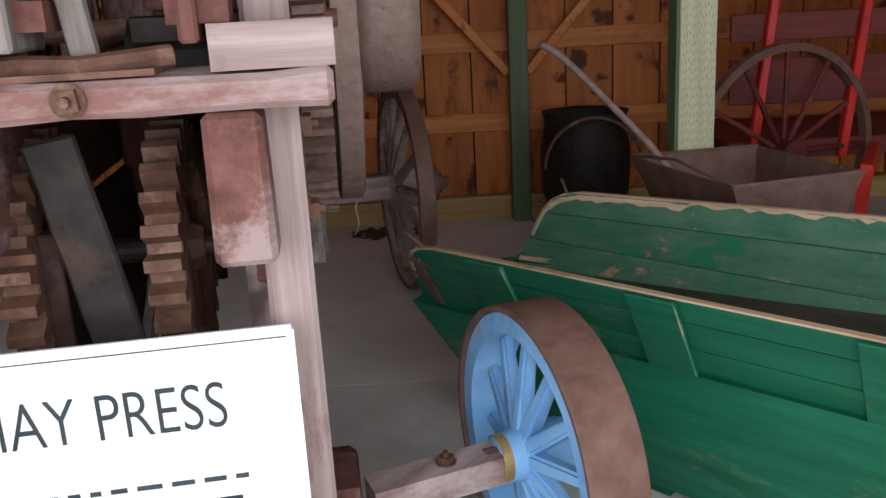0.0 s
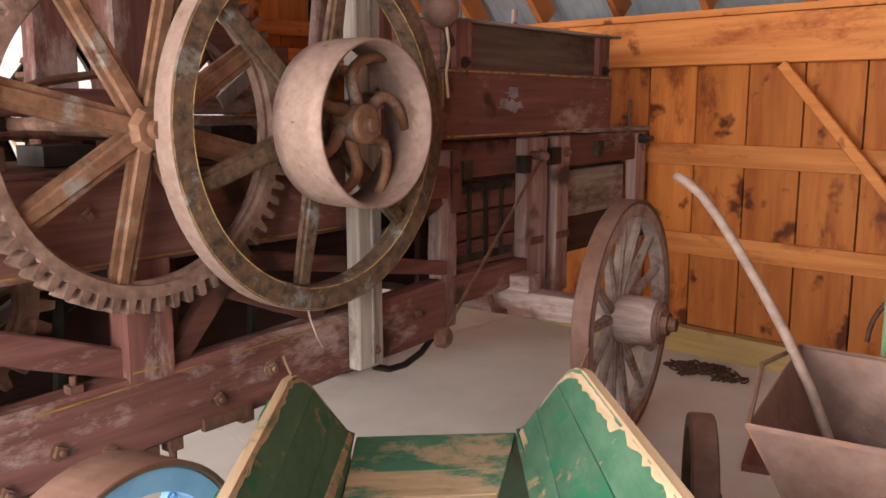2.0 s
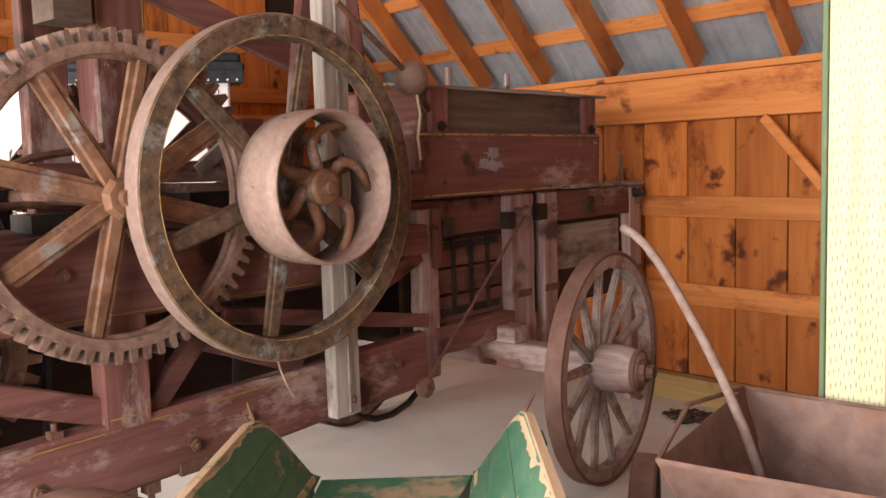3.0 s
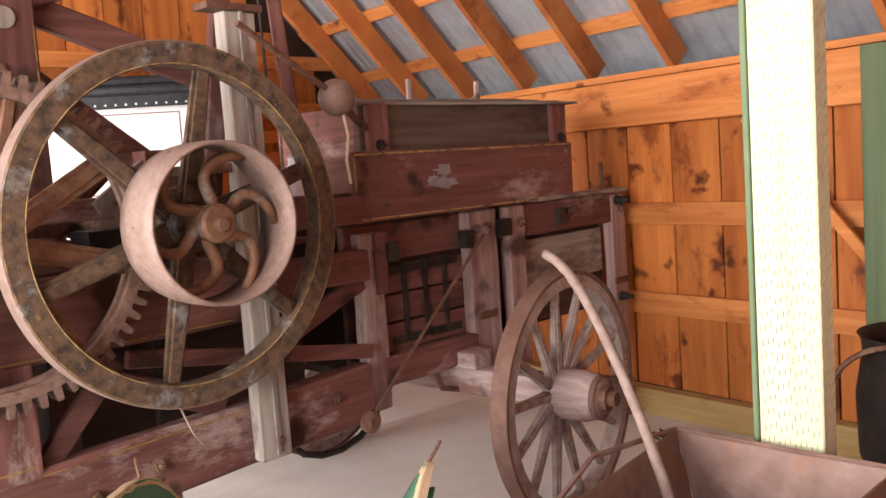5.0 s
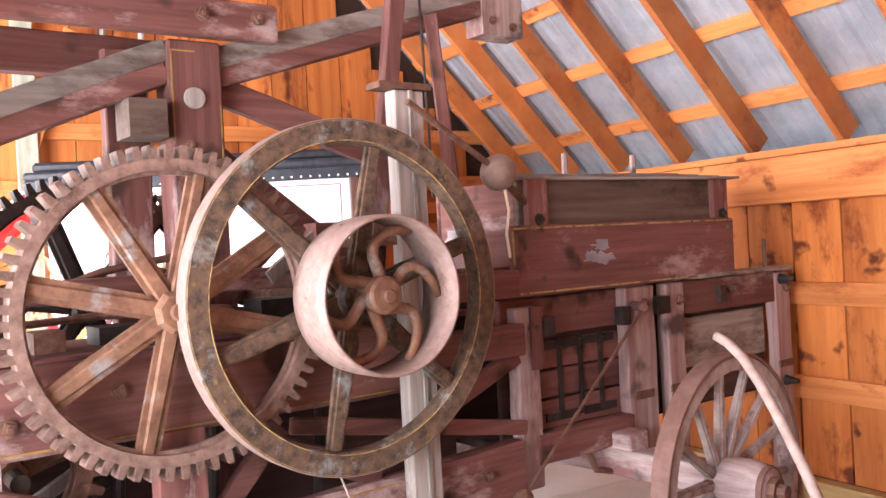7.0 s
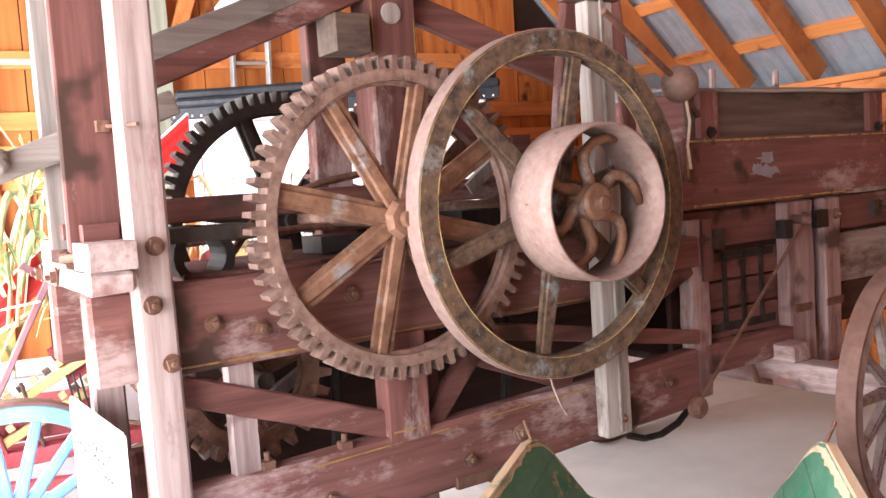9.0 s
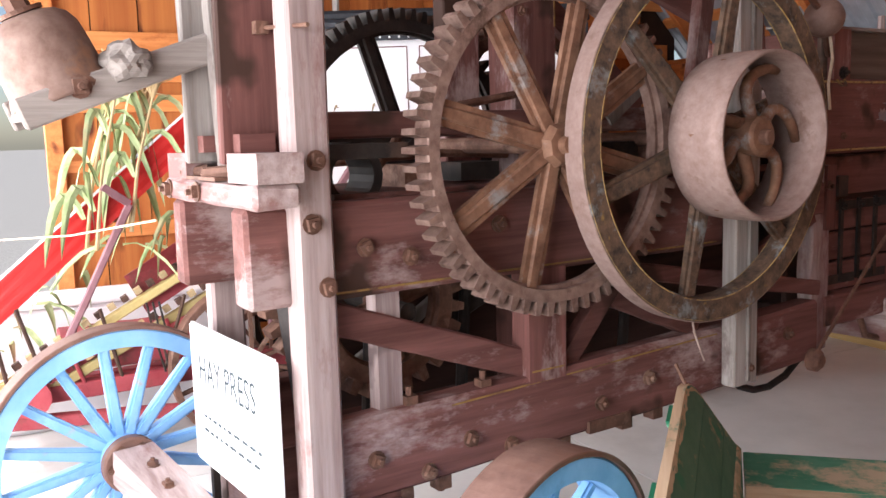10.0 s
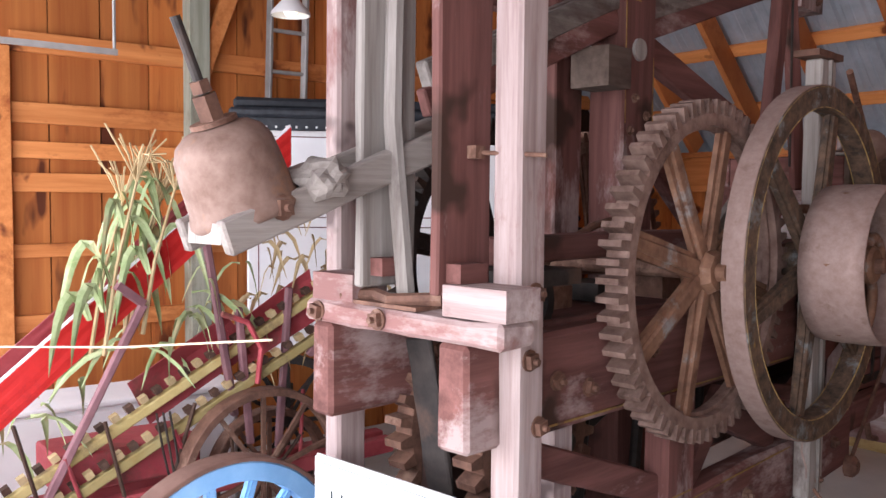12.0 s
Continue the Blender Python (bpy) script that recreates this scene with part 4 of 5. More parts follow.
wheel(press, at(0.44, 4.38, 0.575, radians(6)), 0.575, 0.085, 14, WOODWHEEL, PALE["x"], TYRE, 0.118, 0.27, 0.05, hub_shift=0.045, label="spoked wooden road wheel with an iron tyre")
wheel(press, at(-1.34, 4.30, 0.575, radians(186)), 0.575, 0.085, 14, WOODWHEEL, PALE["x"], TYRE, 0.105, 0.30, 0.05, hub_shift=0.06, label="spoked wooden road wheel with an iron tyre")
pp("rear_axle", beam((-1.30, 4.31, 0.58), (0.40, 4.40, 0.58), 0.13, 0.13), PALE["x"], "heavy weathered rear axle")
pp("axle_bolster", block(-0.85, -0.05, 4.28, 4.42, 0.645, 0.735, 0.008, 0.003), PALE["x"], "weathered bolster on the axle")


# ---- green wagon ----
WAGON = pose(0.16, 2.827, 0, 0, 0, -131.0)
wagon = thing("farm_wagon", WAGON, "green painted farm wagon box with flared worn sides", "wagon")
FRONT = ((-0.04, 0.0), (0.02, 0.12), (0.05, 0.45), (0.075, 0.75), (0.10, 0.88), (0.15, 0.97), (0.22, 1.0))


def front_y(h):
    for (y0, h0), (y1, h1) in zip(FRONT, FRONT[1:]):
        if h <= h1:
            return y0 + (y1 - y0) * (h - h0) / (h1 - h0)
    return FRONT[-1][0]


def flare(side, y, h, t):
    """A place on the flared side: y back, h up the slope from 0 to 1, t out from its inner face."""
    x = 0.272 + 0.168 * h
    y_ = max(0, y)
    if side > 0:
        return (x + t - 0.07 * y_, y, 0.505 + 0.275 * h)
    return (-(x + t + 0.115 * y_ * max(0, h)), y, 0.505 + 0.275 * h + 0.026 * y_ * max(0, h))


def side_plank(side, h0, h1, t0, t1, y1=2.05):
    bm = bmesh.new()
    hs = [h0 + (h1 - h0) * i / 5 for i in range(6)]
    grid = {}
    for j, t in enumerate((t0, t1)):
        for i, h in enumerate(hs):
            y0 = front_y(h)
            for k in range(9):
                y = y0 + (y1 - y0) * k / 8
                grid[j, i, k] = bm.verts.new(flare(side, y, h, t))
    for i in range(5):
        for k in range(8):
            for j in (0, 1):
                bm.faces.new((grid[j, i, k], grid[j, i + 1, k], grid[j, i + 1, k + 1], grid[j, i, k + 1]))
    for k in range(8):
        for i in (0, 5):
            bm.faces.new((grid[0, i, k], grid[0, i, k + 1], grid[1, i, k + 1], grid[1, i, k]))
    for i in range(5):
        for k in (0, 8):
            bm.faces.new((grid[0, i, k], grid[0, i + 1, k], grid[1, i + 1, k], grid[1, i, k]))
    return bm


for side in (1, -1):
    for h0, h1 in ((0.0, 0.345), (0.355, 0.70), (0.71, 0.985)):
        part("side_plank", side_plank(side, max(0, h0), h1, 0.0, 0.011), GREENIN, wagon, "scuffed green inner plank")
        part("outer_plank", side_plank(side, max(0, h0), h1, 0.0125, 0.026), GREEN, wagon, "glossy green outer plank")
    skirt = bmesh.new()
    taper = 0.14 if side > 0 else 0.0
    hull8(skirt, [(side * (x + o), y0, z) for x, y0, z in ((0.30, -0.03, 0.51), (0.30 - taper, 2.05, 0.51)) for o, z in ((0, z), (0.022, z))] + [(side * (x + o), y0, z) for x, y0, z in ((0.15, 0.34, 0.05), (0.15 - taper * 0.5, 2.05, 0.05)) for o, z in ((0, z), (0.022, z))])
    part("lower_board", skirt, GREEN, wagon, "glossy green lower board")
    ledge = bmesh.new()
    low_h = lambda y: 0.05 + (0.15 * y if side < 0 else 0.10 * y)
    hull8(ledge, [flare(side, y, low_h(y) + dh, t) for t in (-0.006, 0.010) for y in (0.03, 2.04) for dh in (0.0, 0.05 + 0.06 * y)])
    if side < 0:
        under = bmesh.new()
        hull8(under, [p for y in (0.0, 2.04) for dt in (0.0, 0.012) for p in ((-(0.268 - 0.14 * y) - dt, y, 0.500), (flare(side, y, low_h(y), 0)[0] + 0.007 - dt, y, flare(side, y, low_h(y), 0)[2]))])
        part("under_board", under, UNDERBOARD, wagon, "grimy board under the ledge with shade in its dark colour")
    part("ledge_strip", ledge, GREENFLOOR, wagon, "bare worn ledge inside the box")
    edge = bmesh.new()
    prev = None
    n = 70
    for k in range(n + 1):
        if k < 14:
            h = 0.45 + 0.55 * k / 13
            y = front_y(h)
        else:
            h, y = 1.0, 0.22 + (2.05 - 0.22) * (k - 13) / (n - 13)
        rag_ = random.uniform(0.0, 0.05) + (0.045 if side < 0 and y < 0.7 else 0.0)
        low = max(0.0, h - 0.02 - rag_)
        cur = [edge.verts.new(flare(side, y + (0.012 if h < 1 else 0), low, -0.0015)), edge.verts.new(flare(side, y - (0.004 if h < 1 else 0), h + 0.004, 0.001)),
               edge.verts.new(flare(side, y - (0.004 if h < 1 else 0), h + 0.004, 0.026)), edge.verts.new(flare(side, y + (0.008 if h < 1 else 0), h - 0.022, 0.0275))]
        if prev:
            for a in range(3):
                edge.faces.new((prev[a], prev[a + 1], cur[a + 1], cur[a]))
        prev = cur
    part("worn_edge", edge, TAN, wagon, "bare splintered top edge")
    for y in (0.44, 1.02, 1.62):
        cl = bmesh.new()
        hull8(cl, [flare(side, y + dy, h, t) for t in (0.0265, 0.05) for dy in (-0.075, 0.075) for h in (-0.15, 0.96)])
        bmesh.ops.bevel(cl, geom=cl.edges[:], offset=0.004, segments=1, affect="EDGES")
        part("cleat", cl, GREEN, wagon, "green upright cleat")
        ce = bmesh.new()
        hull8(ce, [flare(side, y + dy, h, t) for t in (0.045, 0.0515) for dy in (0.0735, 0.0765) for h in (-0.1, 0.93)])
        part("cleat_edge", ce, GREENPLANK, wagon, "worn pale cleat edge")
    st = bmesh.new()
    hull8(st, [flare(side, y + (0.06 if h else 0.10), h, t) for t in (0.0265, 0.034) for y in (0.03, 0.065) for h in (0.05, 0.8)])
    part("front_strap", st, RUST, wagon, "rusty iron strap")
    for h in (0.55, 0.78):
        part("strap_rod", tube([flare(side, 0.02, h, 0.03), flare(side, 0.17, h - 0.08, 0.034)], 0.004, 6), RUST, wagon, "thin rusty rod")
    part("tip_spike", tube([flare(side, 0.16, 0.97, 0.01), flare(side, 0.12, 1.12, 0.012), flare(side, 0.11, 1.15, 0.012)], 0.006, 6), RUST, wagon, "small bent iron spike")
seams = [-0.02, 0.27, 0.45, 0.64, 0.82, 1.01, 1.20, 1.39, 1.58, 1.77, 2.05]
for k, (y0, y1) in enumerate(zip(seams, seams[1:])):
    plank = bmesh.new()
    dz = random.uniform(-0.002, 0.002)
    hull8(plank, [(x, y, z) for y in (y0, y1 - 0.004) for x in (-0.268 + 0.14 * max(0, y), 0.268 - 0.07 * max(0, y)) for z in (0.478, 0.503 + dz)])
    bmesh.ops.bevel(plank, geom=plank.edges[:], offset=0.003, segments=1, affect="EDGES")
    part("floor_plank", plank, GREENPLANK if k == 0 else GREENFLOOR, wagon, "worn floor plank with traces of green")
for side in (1, -1):
    part("frame_rail", block(side * 0.10 - 0.04, side * 0.10 + 0.04, 0.02, 2.03, 0.40, 0.476, 0.005, 0.002), GREEN, wagon, "green under-rail")
part("front_bolster", block(-0.11, 0.11, 0.82, 0.95, 0.0, 0.398, 0.008, 0.002), GREEN, wagon, "green bolster")
part("rear_leg", block(-0.14, -0.04, 1.80, 1.92, 0.0, 0.398, 0.006, 0.002), GREEN, wagon, "short prop under the box")
part("rear_leg", block(0.04, 0.14, 1.80, 1.92, 0.0, 0.398, 0.006, 0.002), GREEN, wagon, "short prop under the box")
for body in wagon.children:
    for v in body.data.vertices:
        v.co.x += 0.133 * max(0.0, v.co.y)
winv = WAGON.inverted()
wheel(wagon, winv @ pose(0.275, 1.665, 0.395, 0, 0, 200), 0.395, 0.155, 12, BLUE, BLUE, TYRE, 0.075, 0.26, -0.05, label="sky blue spoked wheel with a wide brown tyre", band=BRASS)
part("front_axle", beam(winv @ Vector((0.275, 1.665, 0.395)), winv @ Vector((0.31, 1.80, 0.38)), 0.05, 0.05), BLACKIRON, wagon, "dark front axle")
part("axle_stub", beam(winv @ Vector((0.215, 1.643, 0.39)), winv @ Vector((-0.17, 1.503, 0.375)), 0.10, 0.075), PALE["x"], wagon, "weathered axle plank end with a bolt")
part("bolt", bolt(0.02), RUST, wagon, "", winv @ Matrix.Translation((0.02, 1.574, 0.42)) @ Matrix.Rotation(-math.pi / 2, 4, "Y"))

# ---- second blue wheel ----
gear2 = thing("wagon_wheel_axle", pose(-1.11, 0.83, 0, 0, 0, 10), "sky blue spoked wagon wheel on a weathered axle", "wagon wheel")
wheel(gear2, Matrix.Translation((0, 0, 0.475)), 0.475, 0.085, 16, BLUE, BLUE, TYRE, 0.085, 0.16, 0.03, label="sky blue spoked wheel with a brown tyre", band=BRASS)
part("hub_flange", lathe([(0.05, 0), (0.05, 0.098), (0.085, 0.098), (0.09, 0.09), (0.09, 0)], 28), TYRE, gear2, "brown bolted hub plate", Matrix.Translation((0, 0, 0.475)))
for k in range(6):
    part("bolt", bolt(0.012), RUST, gear2, "", Matrix.Translation((0.09, 0.07 * math.cos(k * 1.047), 0.475 + 0.07 * math.sin(k * 1.047))))
part("axle_beam", beam((0.09, 0.0, 0.485), (0.55, 0.05, 0.40), 0.14, 0.12), PALE["x"], gear2, "weathered square axle beam")
for x in (0.24, 0.38):
    part("bolt", bolt(0.018), RUST, gear2, "", Matrix.Translation((x, 0.02, 0.523 - 0.19 * (x - 0.09) + 0.018)) @ Matrix.Rotation(-math.pi / 2, 4, "Y"))
part("axle_prop", block(0.45, 0.55, -0.02, 0.10, 0.0, 0.345, 0.006, 0.002), PALE["z"], gear2, "short prop under the axle")

# ---- sign ----
sign = thing("notice_sign", pose(-0.588, 1.102, 0.008, 0, 0, 8.5), "white sign board lettered HAY PRESS on two thin legs", "sign")
part("panel", block(-0.333, 0.333, -0.006, 0.006, 0.50, 0.955, 0.002, 0), SIGN, sign)
for a, b in (((-0.333, 0.955), (0.333, 0.955)), ((-0.333, 0.50), (0.333, 0.50)), ((-0.333, 0.5), (-0.333, 0.955)), ((0.333, 0.5), (0.333, 0.955))):
    part("frame_strip", beam((a[0], 0, a[1]), (b[0], 0, b[1]), 0.016, 0.008, (0, 1, 0) if a[1] == b[1] else (1, 0, 0), 0.001, 0), SIGN, sign, "thin pale edging")
part("edge_line", block(-0.322, 0.322, -0.0075, -0.0058, 0.940, 0.9425, 0, 0), INK, sign, "thin dark line")
for x in (-0.25, 0.25):
    part("leg", block(x - 0.012, x + 0.012, 0.007, 0.03, -0.018, 0.7, 0.002, 0), BLACKIRON, sign, "thin dark leg")
words = bpy.data.curves.new("lettering", "FONT")
words.body, words.size, words.align_x, words.extrude = "HAY PRESS", 0.14, "CENTER", 0.0006
words.offset = -0.0012
words.materials.append(INK)
text = new("lettering", words)
text.matrix_basis = Matrix.Translation((-0.036, -0.0075, 0.772)) @ Matrix.Rotation(math.pi / 2, 4, "X") @ Matrix.Diagonal((0.70, 0.98, 1, 1))
text.parent = sign
random.seed(4)
for row, z in enumerate((0.662, 0.615)):
    x = -0.25
    while x < 0.2:
        w = random.uniform(0.018, 0.05)
        part("text_bar", block(x, x + w, -0.0075, -0.0058, z - 0.005, z + 0.005, 0, 0), INK, sign, "small dark line of writing")
        x += w + 0.018

# ---- scraper scoop ----
scoop = thing("scraper_scoop", pose(1.367, 3.295, 0), "rusty iron drag scraper box with a bent handle", "scraper")


def plate(a, b, c, d, t=0.006, steps=6, bulge=0.0):
    """A thin sheet over four corners, dented a little."""
    a, b, c, d = map(Vector, (a, b, c, d))
    nrm = (b - a).cross(d - a).normalized()
    bm = bmesh.new()
    lay = []
    for off in (0, t):
        g = []
        for i in range(steps + 1):
            u = i / steps
            g.append([bm.verts.new((a.lerp(b, u)).lerp(d.lerp(c, u), j / steps) + nrm * (off + bulge * math.sin(math.pi * u) * math.sin(math.pi * j / steps) + 0.002 * math.sin(5 * i + 3 * j))) for j in range(steps + 1)])
        lay.append(g)
    for g in lay:
        for i in range(steps):
            for j in range(steps):
                bm.faces.new((g[i][j], g[i + 1][j], g[i + 1][j + 1], g[i][j + 1]))
    ends = [(i, 0) for i in range(steps)] + [(steps, j) for j in range(steps)] + [(i, steps) for i in range(steps, 0, -1)] + [(0, j) for j in range(steps, 0, -1)]
    for (i, j), (k, l) in zip(ends, ends[1:] + ends[:1]):
        bm.faces.new((lay[0][i][j], lay[0][k][l], lay[1][k][l], lay[1][i][j]))
    return bm


NL, NR, BR, BL = (-0.17, -0.40, 0.80), (0.38, -0.33, 0.82), (0.26, 0.50, 0.80), (-0.38, 0.42, 0.80)
nl, nr, br, bl = (-0.02, -0.28, 0.44), (0.28, -0.24, 0.44), (0.20, 0.36, 0.44), (-0.22, 0.34, 0.44)
part("front_plate", plate(NL, NR, nr, nl), SCOOP, scoop, "rusty front sheet")
part("back_plate", plate(BL, BR, br, bl), SCOOP, scoop, "rusty back sheet", smooth=False)
part("side_plate", plate(NL, BL, bl, nl, bulge=0.03), SCOOP, scoop, "curved rusty side sheet")
part("side_plate", plate(NR, BR, br, nr), SCOOP, scoop, "rusty side sheet")
part("bottom_plate", plate(nl, nr, br, bl), SCOOP, scoop, "rusty bottom sheet")
part("rim_strip", tube([NL, (0.1, -0.37, 0.81), NR], 0.008, 6), SCOOP, scoop, "rolled rim")
part("rim_strip", tube([NL, (-0.30, -0.05, 0.855), BL], 0.008, 6), SCOOP, scoop, "rolled rim")
part("rim_strip", tube([BL, (0, 0.46, 0.80), BR], 0.008, 6), SCOOP, scoop, "rolled rim")
part("handle", tube([(-0.821, 0.330, 1.347), (-0.775, 0.335, 1.325), (-0.72, 0.335, 1.285), (-0.65, 0.325, 1.215), (-0.56, 0.30, 1.12), (-0.45, 0.26, 1.0), (-0.344, 0.215, 0.88), (-0.24, 0.17, 0.74), (-0.17, 0.14, 0.62), (-0.12, 0.12, 0.50)], 0.0165, 10), HANDLE, scoop, "bent bare wooden handle", smooth=True)
for x, y in ((-0.51, 0.02), (0.36, 0.56)):
    wm2 = Matrix.Translation((x, y, 0.31)) @ Matrix.Rotation(radians(32), 4, "Z")
    tw = part("wheel", ring(0.265, 0.31, -0.04, 0.04, 56, 0.006), TYRE, scoop, "small iron-tyred wheel", wm2)
    for k in range(8):
        part("spoke", beam((0, 0, 0.05), (0, 0, 0.268), 0.028, 0.028, (1, 0, 0)), BLACKIRON, tw, "", spoke_turn(k * math.pi / 4))
    part("hub", lathe([(-0.07, 0), (-0.07, 0.06), (0.07, 0.06), (0.07, 0)], 18), BLACKIRON, tw)
part("axle", beam((-0.51, 0.02, 0.31), (0.36, 0.56, 0.31), 0.07, 0.07), BLACKIRON, scoop, "dark axle under the scoop")
part("axle_block", block(-0.16, 0.06, 0.12, 0.36, 0.342, 0.442, 0.006, 0.002), BLACKIRON, scoop, "dark block between axle and box")

# ---- dark kettle, red wagon, scraps ----
kettle = thing("iron_kettle", pose(1.06, 5.38, 0), "big blackened iron kettle standing by the wall", "kettle")
up = Matrix.Rotation(-math.pi / 2, 4, "Y")
part("bowl", lathe([(0.06, 0), (0.06, 0.12), (0.12, 0.22), (0.28, 0.29), (0.55, 0.30), (0.74, 0.27), (0.80, 0.275), (0.82, 0.29), (0.80, 0.255), (0.70, 0.25), (0.3, 0.26), (0.14, 0.15), (0.14, 0)], 40), BLACKIRON, kettle, "", up, True)
for k in range(3):
    part("foot", tube([(0.17 * math.cos(k * 2.1), 0.17 * math.sin(k * 2.1), 0.17), (0.19 * math.cos(k * 2.1), 0.19 * math.sin(k * 2.1), 0.0)], 0.025, 8), BLACKIRON, kettle)
part("hoop", tube([(0.31 * math.cos(a * 0.1745), -0.31, 0.50 + 0.31 * math.sin(a * 0.1745)) for a in range(0, 19)], 0.012, 6), RUST, kettle, "rusty bail handle")

red = thing("hay_rake_wagon", pose(2.35, 4.72, 0), "maroon slatted wagon with bright red uprights and iron wheels", "wagon")
for z0, z1 in ((0.88, 1.14), (1.24, 1.40), (1.5, 1.66), (1.76, 1.95)):
    part("side_board", block(-0.55, 2.0, 0.02, 0.05, z0, z1, 0.005, 0.003), MAROON, red, "maroon side board")
for x in (-0.42, 0.12, 0.9, 1.7):
    part("upright", beam((x, -0.02, 0.55), (x + 0.16, 0.0, 2.0), 0.05, 0.06, (0, 1, 0)), REDPAINT, red, "bright red upright")
part("bed", block(-0.55, 2.0, 0.0, 1.0, 0.55, 0.66, 0.006, 0.002), MAROON, red, "dark bed")
for x, y in ((-0.29, -0.17), (1.6, -0.17)):
    mm = Matrix.Translation((x, y, 0.62)) @ Matrix.Rotation(radians(-72), 4, "Z")
    rw = part("wheel", ring(0.575, 0.62, -0.03, 0.03, 64, 0.005), TYRE, red, "worn wheel rim", mm)
    for k in range(12):
        part("spoke", beam((0, 0, 0.06), (0, 0, 0.58), 0.028, 0.028, (1, 0, 0)), MAROON, rw, "", spoke_turn(k * math.pi / 6))
    part("hub", lathe([(-0.1, 0), (-0.1, 0.07), (0.1, 0.08), (0.1, 0)], 18), MAROON, rw)
part("axle", beam((-0.37, -0.1, 0.62), (-0.37, 0.9, 0.62), 0.08, 0.08), MAROON, red, "maroon axle")
part("axle", beam((1.6, -0.1, 0.62), (1.6, 0.9, 0.62), 0.08, 0.08), MAROON, red, "maroon axle")
part("red_shaft", beam((-0.32, -1.2, 0.70), (0.25, -0.15, 0.62), 0.06, 0.06), REDPAINT, red, "bright red shaft")
part("shaft_end", beam((-0.32, -1.2, 0.70), (-0.36, -1.25, 0.45), 0.05, 0.05), REDPAINT, red, "red shaft end")

random.seed(11)
pile = thing("chain_heap", pose(-0.30, 5.56, 0), "heap of rusty chain lying on the concrete", "chain")
for k in range(70):
    a = random.uniform(0, 6.28)
    rr = random.uniform(0, 1) ** 0.7
    c = Vector((0.26 * rr * math.cos(a) - 0.02, 0.13 * rr * math.sin(a), 0.012 + 0.05 * (1 - rr) * random.random()))
    pts = [(0.032 * math.cos(t * 0.7854), 0.018 * math.sin(t * 0.7854), 0) for t in range(9)]
    part("link", tube(pts, 0.006, 5), CHAIN, pile, "", Matrix.Translation(c) @ Euler((random.uniform(-0.8, 0.8), random.uniform(-0.5, 0.5), random.uniform(0, 6.28))).to_matrix().to_4x4())
scrap = thing("wood_scrap", pose(0.50, 4.55, 0, 0, 0, 20), "short dark offcut lying on the floor", "offcut")
part("board", block(-0.06, 0.06, -0.16, 0.16, 0.0, 0.035, 0.004, 0.002), RED["y"], scrap)

# ---- corn binder by the gable wall ----
corn = thing("corn_binder", pose(-2.6, 1.0, 0), "red corn binder with yellow gathering bars and dry stalks", "corn binder")
part("trough_side", plate((0, -1.0, 0.34), (0, 0.85, 1.91), (0, 0.85, 2.10), (0, -1.0, 0.54), 0.012), REDPAINT, corn, "bright red sloping side sheet")
part("trough_edge", tube([(0, -1.0, 0.545), (0, 0.85, 2.105)], 0.010, 6), WHITE, corn, "pale top edge")
part("trough_side", plate((-0.45, -1.0, 0.34), (-0.45, 0.85, 1.91), (-0.45, 0.85, 2.05), (-0.45, -1.0, 0.50), 0.012), FADED, corn, "faded red far side sheet")
for x, dz in ((0.05, 0.0), (0.10, -0.20)):
    part("gathering_bar", beam((x, -1.0, 0.02 + 0.17 + dz * 0.6), (x, 1.1, 1.32 + dz), 0.05, 0.045), YELLOW, corn, "worn yellow gathering bar")
    for k in range(34):
        u = k / 33
        part("chain_block", block(-0.022, 0.022, -0.018, 0.018, 0.0, 0.03, 0.003, 0), STRAW if k % 2 else CHAIN, corn, "", Matrix.Translation((x + 0.01, -1.0 + 2.1 * u, 0.235 + dz * 0.6 + (1.13 + dz * 0.4) * u)) @ Matrix.Rotation(0.5, 4, "X"))
part("drum_shield", plate((0.02, 0.02, 0.90), (0.02, 0.50, 1.18), (0.02, 0.62, 0.98), (0.02, 0.12, 0.70), 0.01, bulge=0.05), FADED, corn, "faded red curved shield")
part("drum_shield", plate((0.02, 0.50, 1.10), (0.02, 0.95, 1.38), (0.02, 1.0, 1.12), (0.02, 0.6, 0.92), 0.01, bulge=0.05), FADED, corn, "faded red curved shield")
for pts in (((0.12, -0.36, 0.45), (0.12, 0.06, 1.27)), ((0.12, 0.06, 1.27), (0.14, -0.06, 1.36)), ((0.1, 0.36, 1.55), (0.1, 0.50, 0.70)), ((0.1, 0.52, 1.22), (0.1, 0.58, 0.55)), ((0.08, 0.80, 1.3), (0.08, 0.74, 0.5)), ((0.1, 0.9, 0.95), (0.1, 1.3, 1.5)), ((0.1, 1.05, 0.5), (0.1, 1.25, 1.25))):
    part("frame_bar", beam(pts[0], pts[1], 0.035, 0.035), PURPLE, corn, "oxide red frame bar")
part("curved_rod", tube([(0.14, 0.42, 1.2), (0.14, 0.55, 1.15), (0.14, 0.62, 1.02), (0.14, 0.60, 0.85)], 0.014, 7), FADED, corn, "bent red rod")
for y, z, r in ((0.60, 0.42, 0.42), (0.78, 0.33, 0.33)):
    cw = part("wheel", ring(r - 0.035, r, -0.05, 0.05, 48, 0.004), RUST, corn, "rusty iron wheel", Matrix.Translation((0.2 if r > 0.4 else -0.1, y, z)))
    for k in range(10):
        part("spoke", beam((0, 0, 0.03), (0, 0, r - 0.03), 0.02, 0.02, (1, 0, 0)), RUST, cw, "", spoke_turn(k * math.pi / 5))
